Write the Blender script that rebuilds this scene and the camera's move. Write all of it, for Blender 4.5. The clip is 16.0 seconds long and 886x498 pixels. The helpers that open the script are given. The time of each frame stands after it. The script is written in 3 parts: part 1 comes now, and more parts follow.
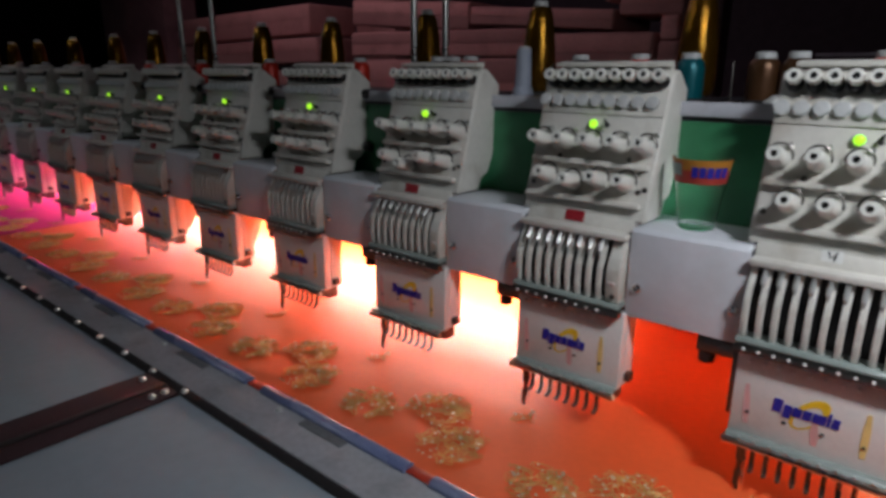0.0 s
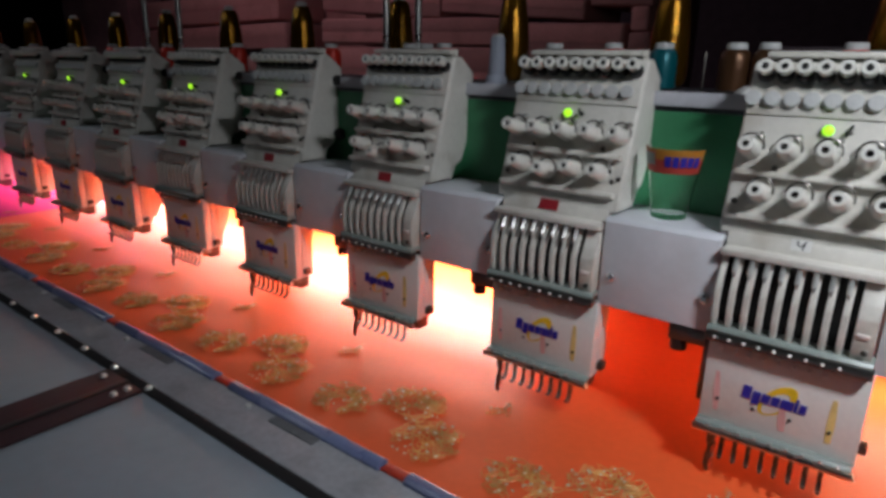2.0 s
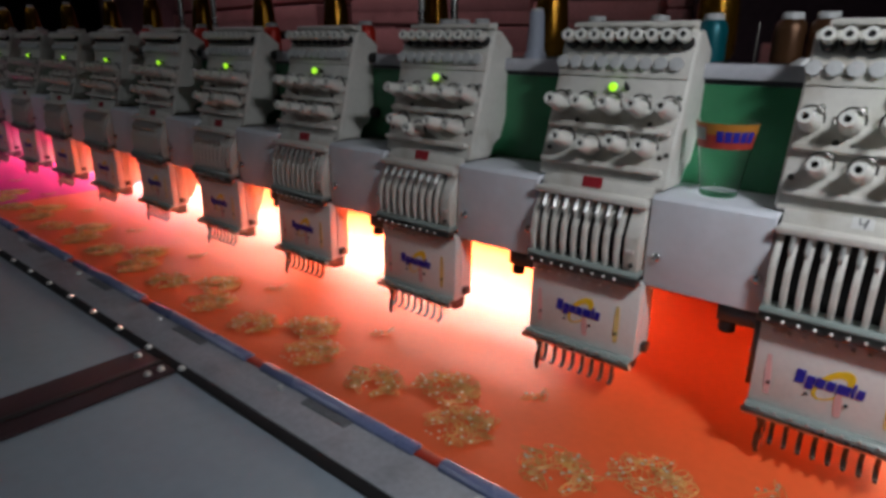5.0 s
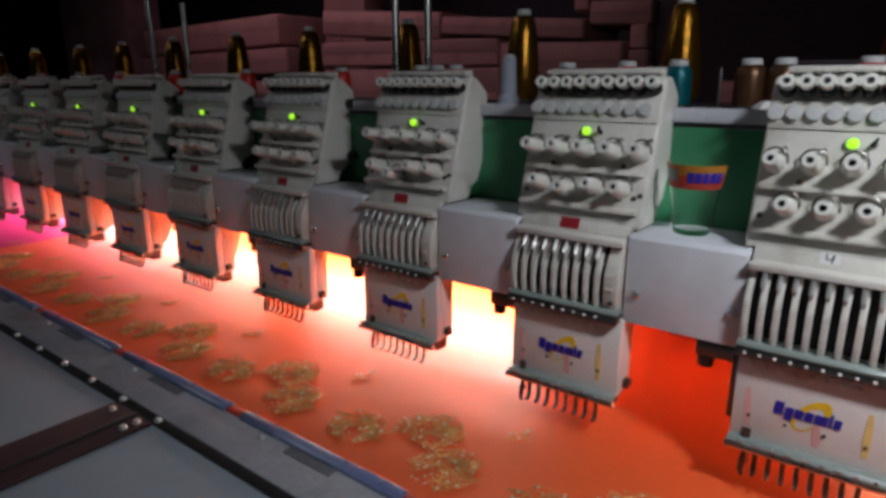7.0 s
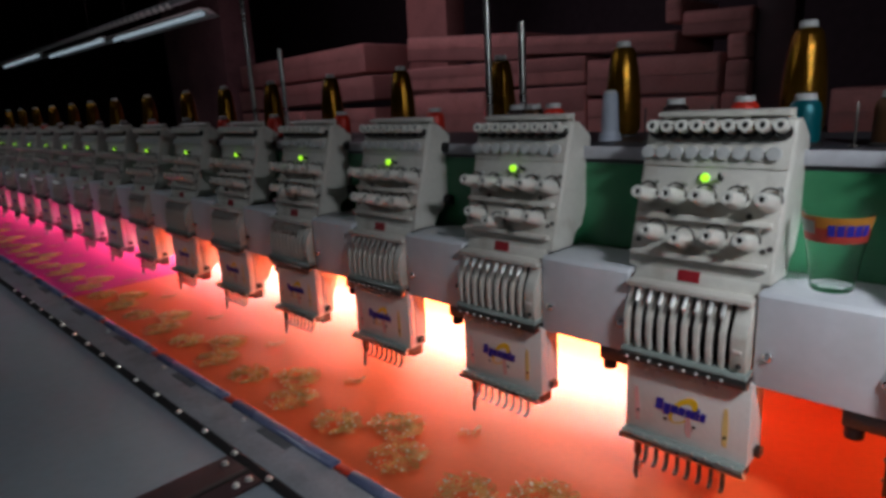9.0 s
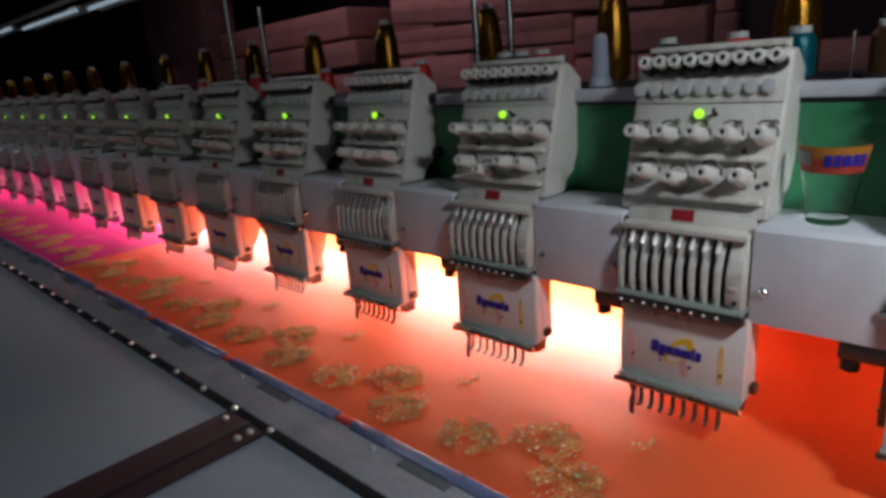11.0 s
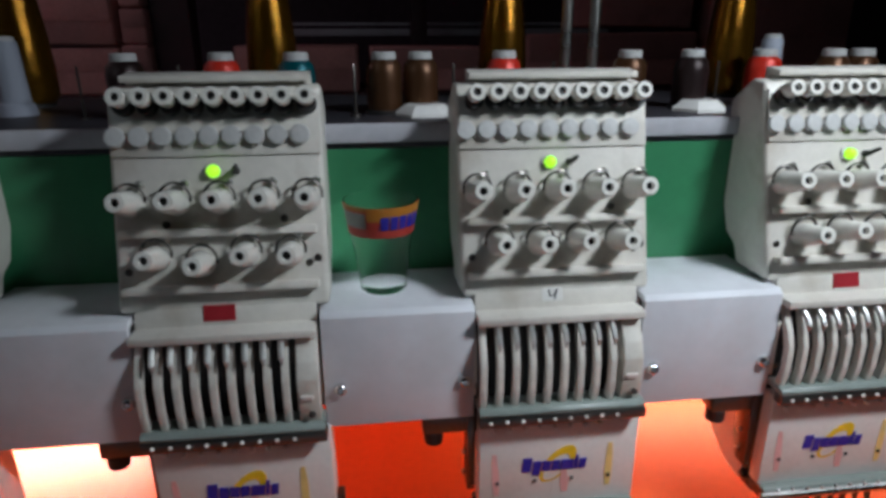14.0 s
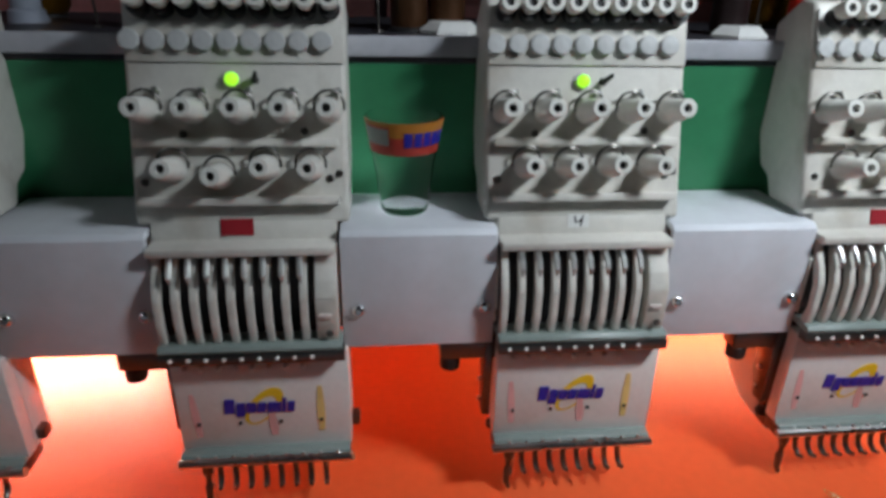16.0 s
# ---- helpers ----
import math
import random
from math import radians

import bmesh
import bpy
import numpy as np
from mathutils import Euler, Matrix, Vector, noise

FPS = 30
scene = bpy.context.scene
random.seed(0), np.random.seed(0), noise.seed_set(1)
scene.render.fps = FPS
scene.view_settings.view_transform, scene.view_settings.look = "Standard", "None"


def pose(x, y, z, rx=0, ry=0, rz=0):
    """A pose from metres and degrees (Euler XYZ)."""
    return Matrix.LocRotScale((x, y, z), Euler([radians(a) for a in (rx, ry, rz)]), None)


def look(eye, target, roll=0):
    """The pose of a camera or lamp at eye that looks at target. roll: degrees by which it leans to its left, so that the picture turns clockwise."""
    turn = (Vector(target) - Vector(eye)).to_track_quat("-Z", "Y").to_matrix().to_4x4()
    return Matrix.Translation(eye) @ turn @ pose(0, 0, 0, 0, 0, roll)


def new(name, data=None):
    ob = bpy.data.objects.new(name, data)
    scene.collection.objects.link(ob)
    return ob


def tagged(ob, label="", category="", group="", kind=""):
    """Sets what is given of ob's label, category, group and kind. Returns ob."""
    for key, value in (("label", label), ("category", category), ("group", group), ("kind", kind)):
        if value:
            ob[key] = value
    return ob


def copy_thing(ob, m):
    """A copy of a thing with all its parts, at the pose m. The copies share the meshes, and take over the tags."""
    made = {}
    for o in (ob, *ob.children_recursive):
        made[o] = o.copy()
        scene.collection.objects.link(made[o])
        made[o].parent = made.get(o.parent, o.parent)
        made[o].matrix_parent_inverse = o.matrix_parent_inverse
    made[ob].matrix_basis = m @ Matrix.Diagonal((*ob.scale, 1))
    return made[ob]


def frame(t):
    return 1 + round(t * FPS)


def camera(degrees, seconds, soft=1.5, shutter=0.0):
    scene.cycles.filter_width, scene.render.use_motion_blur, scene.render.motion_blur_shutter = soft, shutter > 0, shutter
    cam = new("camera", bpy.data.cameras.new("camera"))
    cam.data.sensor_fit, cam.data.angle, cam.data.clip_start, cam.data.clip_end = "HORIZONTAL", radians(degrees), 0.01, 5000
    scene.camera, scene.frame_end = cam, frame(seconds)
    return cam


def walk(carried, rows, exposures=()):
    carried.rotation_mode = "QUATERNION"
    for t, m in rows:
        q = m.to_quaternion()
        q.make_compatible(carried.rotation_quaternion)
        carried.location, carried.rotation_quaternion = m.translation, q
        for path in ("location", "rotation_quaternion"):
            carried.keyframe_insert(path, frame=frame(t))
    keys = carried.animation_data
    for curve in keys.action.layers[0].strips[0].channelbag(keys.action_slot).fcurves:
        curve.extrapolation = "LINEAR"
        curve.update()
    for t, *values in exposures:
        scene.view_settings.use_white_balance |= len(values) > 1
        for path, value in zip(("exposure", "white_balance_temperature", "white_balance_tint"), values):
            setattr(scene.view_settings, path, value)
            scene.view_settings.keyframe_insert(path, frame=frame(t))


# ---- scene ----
cam = camera(71.1, 16.0, soft=3.4, shutter=0.5)
PATH = [
    (0, (0.08, -0.696, 1.258), (-1.16, 0.775, 0.712), 0.4),
    (0.5, (0.081, -0.69, 1.256), (-1.099, 0.823, 0.694), 0.8),
    (1, (0.081, -0.689, 1.259), (-1.068, 0.855, 0.715), 1.1),
    (1.5, (0.08, -0.688, 1.254), (-1.063, 0.856, 0.699), 1.4),
    (2, (0.073, -0.693, 1.255), (-1.088, 0.83, 0.679), 1.2),
    (2.5, (0.069, -0.694, 1.249), (-1.108, 0.817, 0.675), 1.4),
    (3, (0.064, -0.689, 1.251), (-1.098, 0.809, 0.615), 1.3),
    (3.5, (0.058, -0.692, 1.249), (-1.116, 0.791, 0.597), 1.2),
    (5.8, (0.055, -0.698, 1.245), (-1.172, 0.759, 0.636), 0.6),
    (6, (0.056, -0.7, 1.247), (-1.126, 0.797, 0.648), 1.2),
    (6.5, (0.06, -0.701, 1.253), (-1.091, 0.854, 0.746), 1.1),
    (7, (0.05, -0.707, 1.256), (-1.12, 0.83, 0.739), 0.0),
    (7.5, (0.054, -0.713, 1.263), (-1.248, 0.739, 0.822), -0.2),
    (8, (0.048, -0.726, 1.265), (-1.385, 0.585, 0.787), -1.6),
    (8.5, (0.02, -0.712, 1.288), (-1.398, 0.605, 0.78), -1.9),
    (9, (0.008, -0.696, 1.3), (-1.371, 0.676, 0.832), -3.0),
    (9.2, (0.011, -0.697, 1.301), (-1.405, 0.624, 0.802), -4.6),
    (11.3, (-0.004, -0.691, 1.268), (-1.303, 0.709, 0.674), -4.1),
    (11.5, (-0.015, -0.671, 1.27), (-1.2, 0.784, 0.576), -4.1),
    (12, (-0.055, -0.623, 1.253), (-0.948, 0.99, 0.478), -1.1),
    (12.5, (-0.133, -0.555, 1.272), (-0.554, 1.23, 0.476), -1.7),
    (13, (-0.161, -0.51, 1.271), (-0.166, 1.314, 0.45), -1.0),
    (13.5, (-0.148, -0.496, 1.292), (-0.002, 1.358, 0.556), -1.5),
    (14, (-0.15, -0.497, 1.3), (0.078, 1.38, 0.649), -0.2),
    (14.5, (-0.154, -0.493, 1.302), (0.07, 1.384, 0.648), 0.1),
    (15, (-0.154, -0.489, 1.296), (0.061, 1.37, 0.591), 0.4),
    (15.5, (-0.16, -0.488, 1.287), (0.031, 1.355, 0.533), 1.1),
    (16, (-0.16, -0.49, 1.274), (0.033, 1.331, 0.469), 1.3),
]
walk(cam, [(t, look(eye, target, roll)) for t, eye, target, roll in PATH], [(0, 0.06, 6550, 12), (8, 0.06, 6550, 12), (9.2, 0.2, 6450, 10), (11.5, 0.1, 6450, 10), (12.5, 0.02, 6350, 10), (14.0, 0.04, 6320, 9), (16, 0.04, 6320, 8)])

# ---------------------------------------------------------------- light
world = bpy.data.worlds.new("world")
scene.world = world
world.use_nodes = True
world.node_tree.nodes["Background"].inputs[0].default_value = (0.75, 0.58, 0.58, 1)
world.node_tree.nodes["Background"].inputs[1].default_value = 0.008


def area_lamp(name, place, target, width, depth, watts, colour):
    data = bpy.data.lights.new(name, "AREA")
    data.shape, data.size, data.size_y, data.energy, data.color = "RECTANGLE", width, depth, watts, colour
    ob = new(name, data)
    ob.matrix_world = look(place, target)
    return ob


# tube over the aisle, right of the nearest heads; unseen, placed from their shadows
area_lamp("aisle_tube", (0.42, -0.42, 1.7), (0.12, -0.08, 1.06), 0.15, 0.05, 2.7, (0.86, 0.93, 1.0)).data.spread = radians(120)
# added fill under the ceiling, farther along the aisle; no source is seen
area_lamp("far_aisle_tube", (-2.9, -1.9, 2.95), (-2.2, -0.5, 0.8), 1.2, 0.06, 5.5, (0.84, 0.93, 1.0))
# tubes hung behind the far half of the machine
TUBES = [(-4.35, 1.06, 1.84), (-6.05, 1.06, 1.86), (-7.9, 1.06, 1.9)]
for lx, ly, lz in TUBES:
    area_lamp("far_tube", (lx, ly, lz - 0.01), (lx, ly - 0.6, 0.9), 1.4, 0.12, 0.9, (0.78, 0.92, 1.0))
# work lights under the machine's beam
WORK_LIGHTS = [(-1.13, -0.47, 10.4), (0.05, 0.75, 3.7), (-2.75, -1.3, 17.5), (-5.2, -2.9, 22.0)]
for x0, x1, watts in WORK_LIGHTS:
    area_lamp("work_light", ((x0 + x1) / 2, 0.27, 0.925), ((x0 + x1) / 2, 0.23, 0.8), x1 - x0, 0.13, watts, (1.0, 0.92, 0.78) if x0 < 0 else (1.0, 0.85, 0.56)).data.spread = radians(160)
# added pinkish fill for the stacked goods behind; no source is seen
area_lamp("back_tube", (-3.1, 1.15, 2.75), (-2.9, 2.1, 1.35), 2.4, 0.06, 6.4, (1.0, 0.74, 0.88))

# ---------------------------------------------------------------- materials
def material(name, colour, rough=0.5, metal=0.0, vary=0.12, scale=30.0, bump=0.1, emit=None, dirt=None, spec=0.5, island=False, sheen=0.0, grain=None):
    """Procedural surface: two scales of noise vary colour and roughness, a fine one gives relief."""
    m = bpy.data.materials.new(name)
    m.use_nodes = True
    nt = m.node_tree
    n, l = nt.nodes, nt.links
    b = n["Principled BSDF"]
    b.inputs["Metallic"].default_value = metal
    b.inputs["Specular IOR Level"].default_value = spec
    if sheen:
        b.inputs["Sheen Weight"].default_value = sheen
    co = n.new("ShaderNodeTexCoord")
    big = n.new("ShaderNodeTexNoise")
    big.inputs["Scale"].default_value, big.inputs["Detail"].default_value = scale * 0.25, 4
    fine = n.new("ShaderNodeTexNoise")
    fine.inputs["Scale"].default_value, fine.inputs["Detail"].default_value = scale * 6, 3
    l.new(co.outputs["Object"], big.inputs["Vector"])
    mapping = n.new("ShaderNodeMapping")
    mapping.inputs["Scale"].default_value = grain or (1, 1, 1)
    l.new(co.outputs["Object"], mapping.inputs["Vector"])
    l.new(mapping.outputs[0], fine.inputs["Vector"])
    ramp = n.new("ShaderNodeMapRange")
    ramp.inputs["To Min"].default_value, ramp.inputs["To Max"].default_value = 1 - vary, 1 + vary
    ramp.inputs["From Min"].default_value, ramp.inputs["From Max"].default_value = 0.3, 0.7
    l.new(big.outputs["Fac"], ramp.inputs["Value"])
    ramp2 = n.new("ShaderNodeMapRange")
    ramp2.inputs["To Min"].default_value, ramp2.inputs["To Max"].default_value = 1 - vary * 0.6, 1 + vary * 0.6
    ramp2.inputs["From Min"].default_value, ramp2.inputs["From Max"].default_value = 0.3, 0.7
    l.new(fine.outputs["Fac"], ramp2.inputs["Value"])
    mul = n.new("ShaderNodeMath")
    mul.operation = "MULTIPLY"
    l.new(ramp.outputs[0], mul.inputs[0])
    l.new(ramp2.outputs[0], mul.inputs[1])
    last = mul
    if island:
        info = n.new("ShaderNodeObjectInfo")
        r3 = n.new("ShaderNodeMapRange")
        r3.inputs["To Min"].default_value, r3.inputs["To Max"].default_value = 0.72, 1.2
        l.new(info.outputs["Random"], r3.inputs["Value"])
        mul2 = n.new("ShaderNodeMath")
        mul2.operation = "MULTIPLY"
        l.new(mul.outputs[0], mul2.inputs[0])
        l.new(r3.outputs[0], mul2.inputs[1])
        last = mul2
    tint = n.new("ShaderNodeVectorMath")
    tint.operation = "SCALE"
    tint.inputs[0].default_value = colour
    l.new(last.outputs[0], tint.inputs["Scale"])
    out = tint.outputs[0]
    if dirt:
        spots = n.new("ShaderNodeTexNoise")
        spots.inputs["Scale"].default_value, spots.inputs["Detail"].default_value = scale * 0.8, 8
        l.new(co.outputs["Object"], spots.inputs["Vector"])
        cut = n.new("ShaderNodeMapRange")
        cut.inputs["From Min"].default_value, cut.inputs["From Max"].default_value = 0.52, 0.75
        cut.inputs["To Max"].default_value = dirt[3]
        l.new(spots.outputs["Fac"], cut.inputs["Value"])
        mix = n.new("ShaderNodeMix")
        mix.data_type = "RGBA"
        l.new(cut.outputs[0], mix.inputs["Factor"])
        l.new(out, mix.inputs["A"])
        mix.inputs["B"].default_value = (*dirt[:3], 1)
        out = mix.outputs["Result"]
    l.new(out, b.inputs["Base Color"])
    rr = n.new("ShaderNodeMapRange")
    rr.inputs["To Min"].default_value, rr.inputs["To Max"].default_value = max(rough - 0.08, 0.02), min(rough + 0.1, 1)
    l.new(big.outputs["Fac"], rr.inputs["Value"])
    l.new(rr.outputs[0], b.inputs["Roughness"])
    if bump:
        bp = n.new("ShaderNodeBump")
        bp.inputs["Strength"].default_value, bp.inputs["Distance"].default_value = bump, 0.0008
        l.new(fine.outputs["Fac"], bp.inputs["Height"])
        l.new(bp.outputs[0], b.inputs["Normal"])
    if emit:
        b.inputs["Emission Color"].default_value, b.inputs["Emission Strength"].default_value = (*emit[:3], 1), emit[3]
    return m


CREAM = material("cream_plastic", (0.665, 0.635, 0.575), 0.42, vary=0.07, scale=25, dirt=(0.3, 0.23, 0.15, 0.5))
WHITE_PLASTIC = material("white_plastic", (0.73, 0.715, 0.66), 0.38, vary=0.06, scale=60, dirt=(0.35, 0.28, 0.2, 0.3))
GREY_PLASTIC = material("grey_plastic", (0.5, 0.5, 0.49), 0.45, vary=0.08, scale=60)
COVER = material("white_cover", (0.75, 0.72, 0.68), 0.35, vary=0.05, scale=30, dirt=(0.45, 0.36, 0.3, 0.25))
ARM = material("arm_paint", (0.66, 0.58, 0.54), 0.45, vary=0.06, scale=30)
BEAM = material("beam_paint", (0.68, 0.69, 0.73), 0.5, vary=0.05, scale=12, dirt=(0.36, 0.33, 0.3, 0.3))
GREEN = material("green_paint", (0.04, 0.215, 0.095), 0.4, vary=0.1, scale=14, dirt=(0.03, 0.12, 0.06, 0.5))
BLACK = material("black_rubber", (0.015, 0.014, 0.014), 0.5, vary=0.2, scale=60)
DARK_STEEL = material("dark_steel", (0.13, 0.12, 0.11), 0.3, 0.9, vary=0.2, scale=80)
STEEL = material("steel", (0.55, 0.55, 0.53), 0.28, 1.0, vary=0.12, scale=80)
SATIN = material("satin_steel", (0.5, 0.5, 0.48), 0.38, 0.6, vary=0.1, scale=80)
BRIGHT_SCREW = material("bright_screw", (0.82, 0.82, 0.8), 0.34, 0.6, vary=0.06, scale=80, bump=0.02)
CHROME = material("chrome", (0.75, 0.75, 0.75), 0.12, 1.0, vary=0.05, scale=60, bump=0.02)
GUIDE_GREEN = material("pale_green_strip", (0.25, 0.29, 0.265), 0.3, vary=0.1, scale=60)
PEARL = material("white_dot", (0.8, 0.8, 0.76), 0.3, vary=0.05, scale=60)
LED = material("green_led", (0.3, 0.8, 0.02), 0.3, emit=(0.42, 1.0, 0.03, 0.95))
RED_TAG = material("red_tag", (0.3, 0.012, 0.02), 0.5, vary=0.25, scale=150)
PAPER = material("paper_tag", (0.74, 0.73, 0.7), 0.6, vary=0.08, scale=90)
BLUE_INK = material("blue_ink", (0.02, 0.02, 0.32), 0.4, vary=0.15, scale=120)
YELLOW_INK = material("yellow_ink", (0.85, 0.56, 0.02), 0.4, vary=0.15, scale=120)
PINK_INK = material("pink_ink", (0.76, 0.42, 0.4), 0.4, vary=0.15, scale=120)
PALE_INK = material("pale_yellow_ink", (0.8, 0.6, 0.22), 0.4, vary=0.15, scale=120)
ORANGE = material("orange_satin", (0.8, 0.125, 0.036), 0.36, vary=0.05, scale=16, bump=0.06, spec=0.17)
MAGENTA = material("magenta_satin", (0.7, 0.03, 0.25), 0.5, vary=0.05, scale=16, bump=0.06, spec=0.15)
GOLD_THREAD = material("gold_thread", (0.68, 0.37, 0.11), 0.4, 0.25, vary=0.3, scale=120, bump=0.4)
SEQUIN = material("sequin", (0.74, 0.64, 0.46), 0.32, 0.4, vary=0.1, scale=120)
ALUMINIUM = material("dull_aluminium", (0.5, 0.51, 0.54), 0.45, 0.3, vary=0.15, scale=20, dirt=(0.12, 0.11, 0.11, 0.4))
CLIP_BLUE = material("blue_clip", (0.16, 0.19, 0.34), 0.25, vary=0.15, scale=40, spec=0.7)
PAD_GREY = material("dull_grey_pad", (0.2, 0.2, 0.21), 0.5, 0.2, vary=0.2, scale=40)
RED_TAPE = material("red_tape", (0.5, 0.035, 0.012), 0.5, vary=0.15, scale=60)
LAMINATE = material("grey_laminate", (0.3, 0.36, 0.41), 0.45, vary=0.06, scale=10, dirt=(0.24, 0.24, 0.25, 0.35))
MAROON = material("maroon_wood", (0.04, 0.013, 0.017), 0.6, vary=0.3, scale=40)
SHELF = material("shelf_grey", (0.45, 0.45, 0.48), 0.45, vary=0.1, scale=15, dirt=(0.12, 0.12, 0.12, 0.4))
SHELF_DARK = material("shelf_black", (0.035, 0.033, 0.04), 0.4, vary=0.25, scale=12, dirt=(0.09, 0.085, 0.08, 0.4))
CARTON = material("pink_carton", (0.5, 0.23, 0.21), 0.75, vary=0.12, scale=10, bump=0.3, dirt=(0.28, 0.12, 0.11, 0.5), island=True)
# darker than CARTON: the pier's weak lighting is put into this colour
BRICK_SHADED = material("dim_pink_brick", (0.2, 0.1, 0.105), 0.85, vary=0.25, scale=8, bump=0.4, dirt=(0.1, 0.05, 0.05, 0.6))
GOLD_CONE = material("gold_metallic_thread", (0.22, 0.1, 0.008), 0.2, 0.85, vary=0.12, scale=60, bump=0.18, grain=(1, 1, 12))
BROWN_THREAD = material("brown_thread", (0.1, 0.045, 0.02), 0.3, 0.6, vary=0.15, scale=60, bump=0.18, grain=(1, 1, 12))
BLACK_THREAD = material("black_thread", (0.03, 0.018, 0.018), 0.3, 0.5, vary=0.15, scale=60, bump=0.18, grain=(1, 1, 12))
RED_THREAD = material("red_thread", (0.62, 0.03, 0.015), 0.35, 0.15, vary=0.12, scale=60, bump=0.18, grain=(1, 1, 12))
TEAL_THREAD = material("teal_thread", (0.0, 0.1, 0.12), 0.3, 0.4, vary=0.12, scale=60, bump=0.18, grain=(1, 1, 12))
WHITE_THREAD = material("white_thread", (0.36, 0.39, 0.46), 0.5, 0.0, vary=0.08, scale=60, bump=0.5, grain=(1, 1, 12))
ROOM_DARK = material("dark_wall_paint", (0.05, 0.032, 0.042), 0.8, vary=0.25, scale=3)
CONCRETE = material("concrete", (0.16, 0.15, 0.15), 0.8, vary=0.2, scale=5)
TUBE_GLOW = material("tube_glow", (0.9, 0.9, 0.9), 0.4, emit=(0.65, 0.85, 1.0, 0.24))
LABEL_RED = material("label_red", (0.42, 0.045, 0.03), 0.4, vary=0.1, scale=120)
LABEL_ORANGE = material("label_orange", (0.42, 0.17, 0.02), 0.4, vary=0.1, scale=120)

GLASS = bpy.data.materials.new("clear_glass")
GLASS.use_nodes = True
gb = GLASS.node_tree.nodes["Principled BSDF"]
gb.inputs["Transmission Weight"].default_value, gb.inputs["Roughness"].default_value, gb.inputs["IOR"].default_value = 1.0, 0.03, 1.17
gb.inputs["Base Color"].default_value = (0.97, 0.985, 0.975, 1)


# ---------------------------------------------------------------- mesh helpers
def box(bm, x0, x1, y0, y1, z0, z1, bevel=0.0, seg=2):
    made = bmesh.ops.create_cube(bm, size=1.0)["verts"]
    for v in made:
        v.co = Vector(((x0 + x1) / 2 + v.co.x * (x1 - x0), (y0 + y1) / 2 + v.co.y * (y1 - y0), (z0 + z1) / 2 + v.co.z * (z1 - z0)))
    if bevel:
        edges = list({e for v in made for e in v.link_edges})
        bmesh.ops.bevel(bm, geom=edges, offset=bevel, segments=seg, affect="EDGES", profile=0.5)
    return bm


def prism(bm, profile, x0, x1, bevel=0.0, seg=2):
    """A (y, z) outline drawn along x."""
    a = [bm.verts.new((x0, y, z)) for y, z in profile]
    b = [bm.verts.new((x1, y, z)) for y, z in profile]
    faces = [bm.faces.new(a), bm.faces.new(b[::-1])]
    k = len(profile)
    for i in range(k):
        faces.append(bm.faces.new((a[i], b[i], b[(i + 1) % k], a[(i + 1) % k])))
    bmesh.ops.recalc_face_normals(bm, faces=faces)
    if bevel:
        edges = list({e for f in faces for e in f.edges})
        bmesh.ops.bevel(bm, geom=edges, offset=bevel, segments=seg, affect="EDGES", profile=0.5)
    return bm


def lathe(bm, outline, place=(0, 0, 0), axis=(0, 0, 1), seg=16):
    """(radius, height) outline turned about an axis."""
    turn = Vector((0, 0, 1)).rotation_difference(Vector(axis)).to_matrix()
    rings = []
    for r, h in outline:
        rings.append([bm.verts.new(turn @ Vector((r * math.cos(2 * math.pi * i / seg), r * math.sin(2 * math.pi * i / seg), h)) + Vector(place)) for i in range(seg)])
    for p, q in zip(rings, rings[1:]):
        for i in range(seg):
            bm.faces.new((p[i], p[(i + 1) % seg], q[(i + 1) % seg], q[i]))
    bm.faces.new(rings[0][::-1])
    bm.faces.new(rings[-1])
    return bm


def tube(bm, points, radius, seg=6, closed=False):
    """A round bar along a line of points; radius may be a list."""
    pts = [Vector(p) for p in points]
    k = len(pts)
    rings = []
    for i, p in enumerate(pts):
        a = pts[(i - 1) % k] if closed or i else pts[0]
        b = pts[(i + 1) % k] if closed or i < k - 1 else pts[-1]
        d = (b - a).normalized()
        side = d.cross(Vector((0, 0, 1)))
        if side.length < 0.05:
            side = d.cross(Vector((1, 0, 0)))
        side.normalize()
        up = side.cross(d)
        r = radius[i] if isinstance(radius, (list, tuple)) else radius
        rings.append([bm.verts.new(p + r * (math.cos(2 * math.pi * j / seg) * side + math.sin(2 * math.pi * j / seg) * up)) for j in range(seg)])
    pairs = list(zip(rings, rings[1:])) + ([(rings[-1], rings[0])] if closed else [])
    for p, q in pairs:
        for j in range(seg):
            bm.faces.new((p[j], q[j], q[(j + 1) % seg], p[(j + 1) % seg]))
    if not closed:
        bm.faces.new(rings[0])
        bm.faces.new(rings[-1][::-1])
    return bm


def mesh_of(name, bm, mat):
    bmesh.ops.recalc_face_normals(bm, faces=bm.faces[:])
    me = bpy.data.meshes.new(name)
    bm.to_mesh(me)
    bm.free()
    me.materials.append(mat)
    for p in me.polygons:
        p.use_smooth = True
    me.set_sharp_from_angle(angle=radians(38))
    return me


def part(name, bm, mat, parent=None, label="", at=(0, 0, 0)):
    """Links a bmesh as one mesh object, under a thing or part if one is given."""
    return piece(name, mesh_of(name, bm, mat), parent, at, label)


def piece(name, me, parent=None, at=(0, 0, 0), label="", turn=(0, 0, 0)):
    ob = new(name, me)
    ob.location = at
    ob.rotation_euler = [radians(a) for a in turn]
    ob.parent = parent
    if label:
        ob["label"] = label
    return ob


def B():
    return bmesh.new()


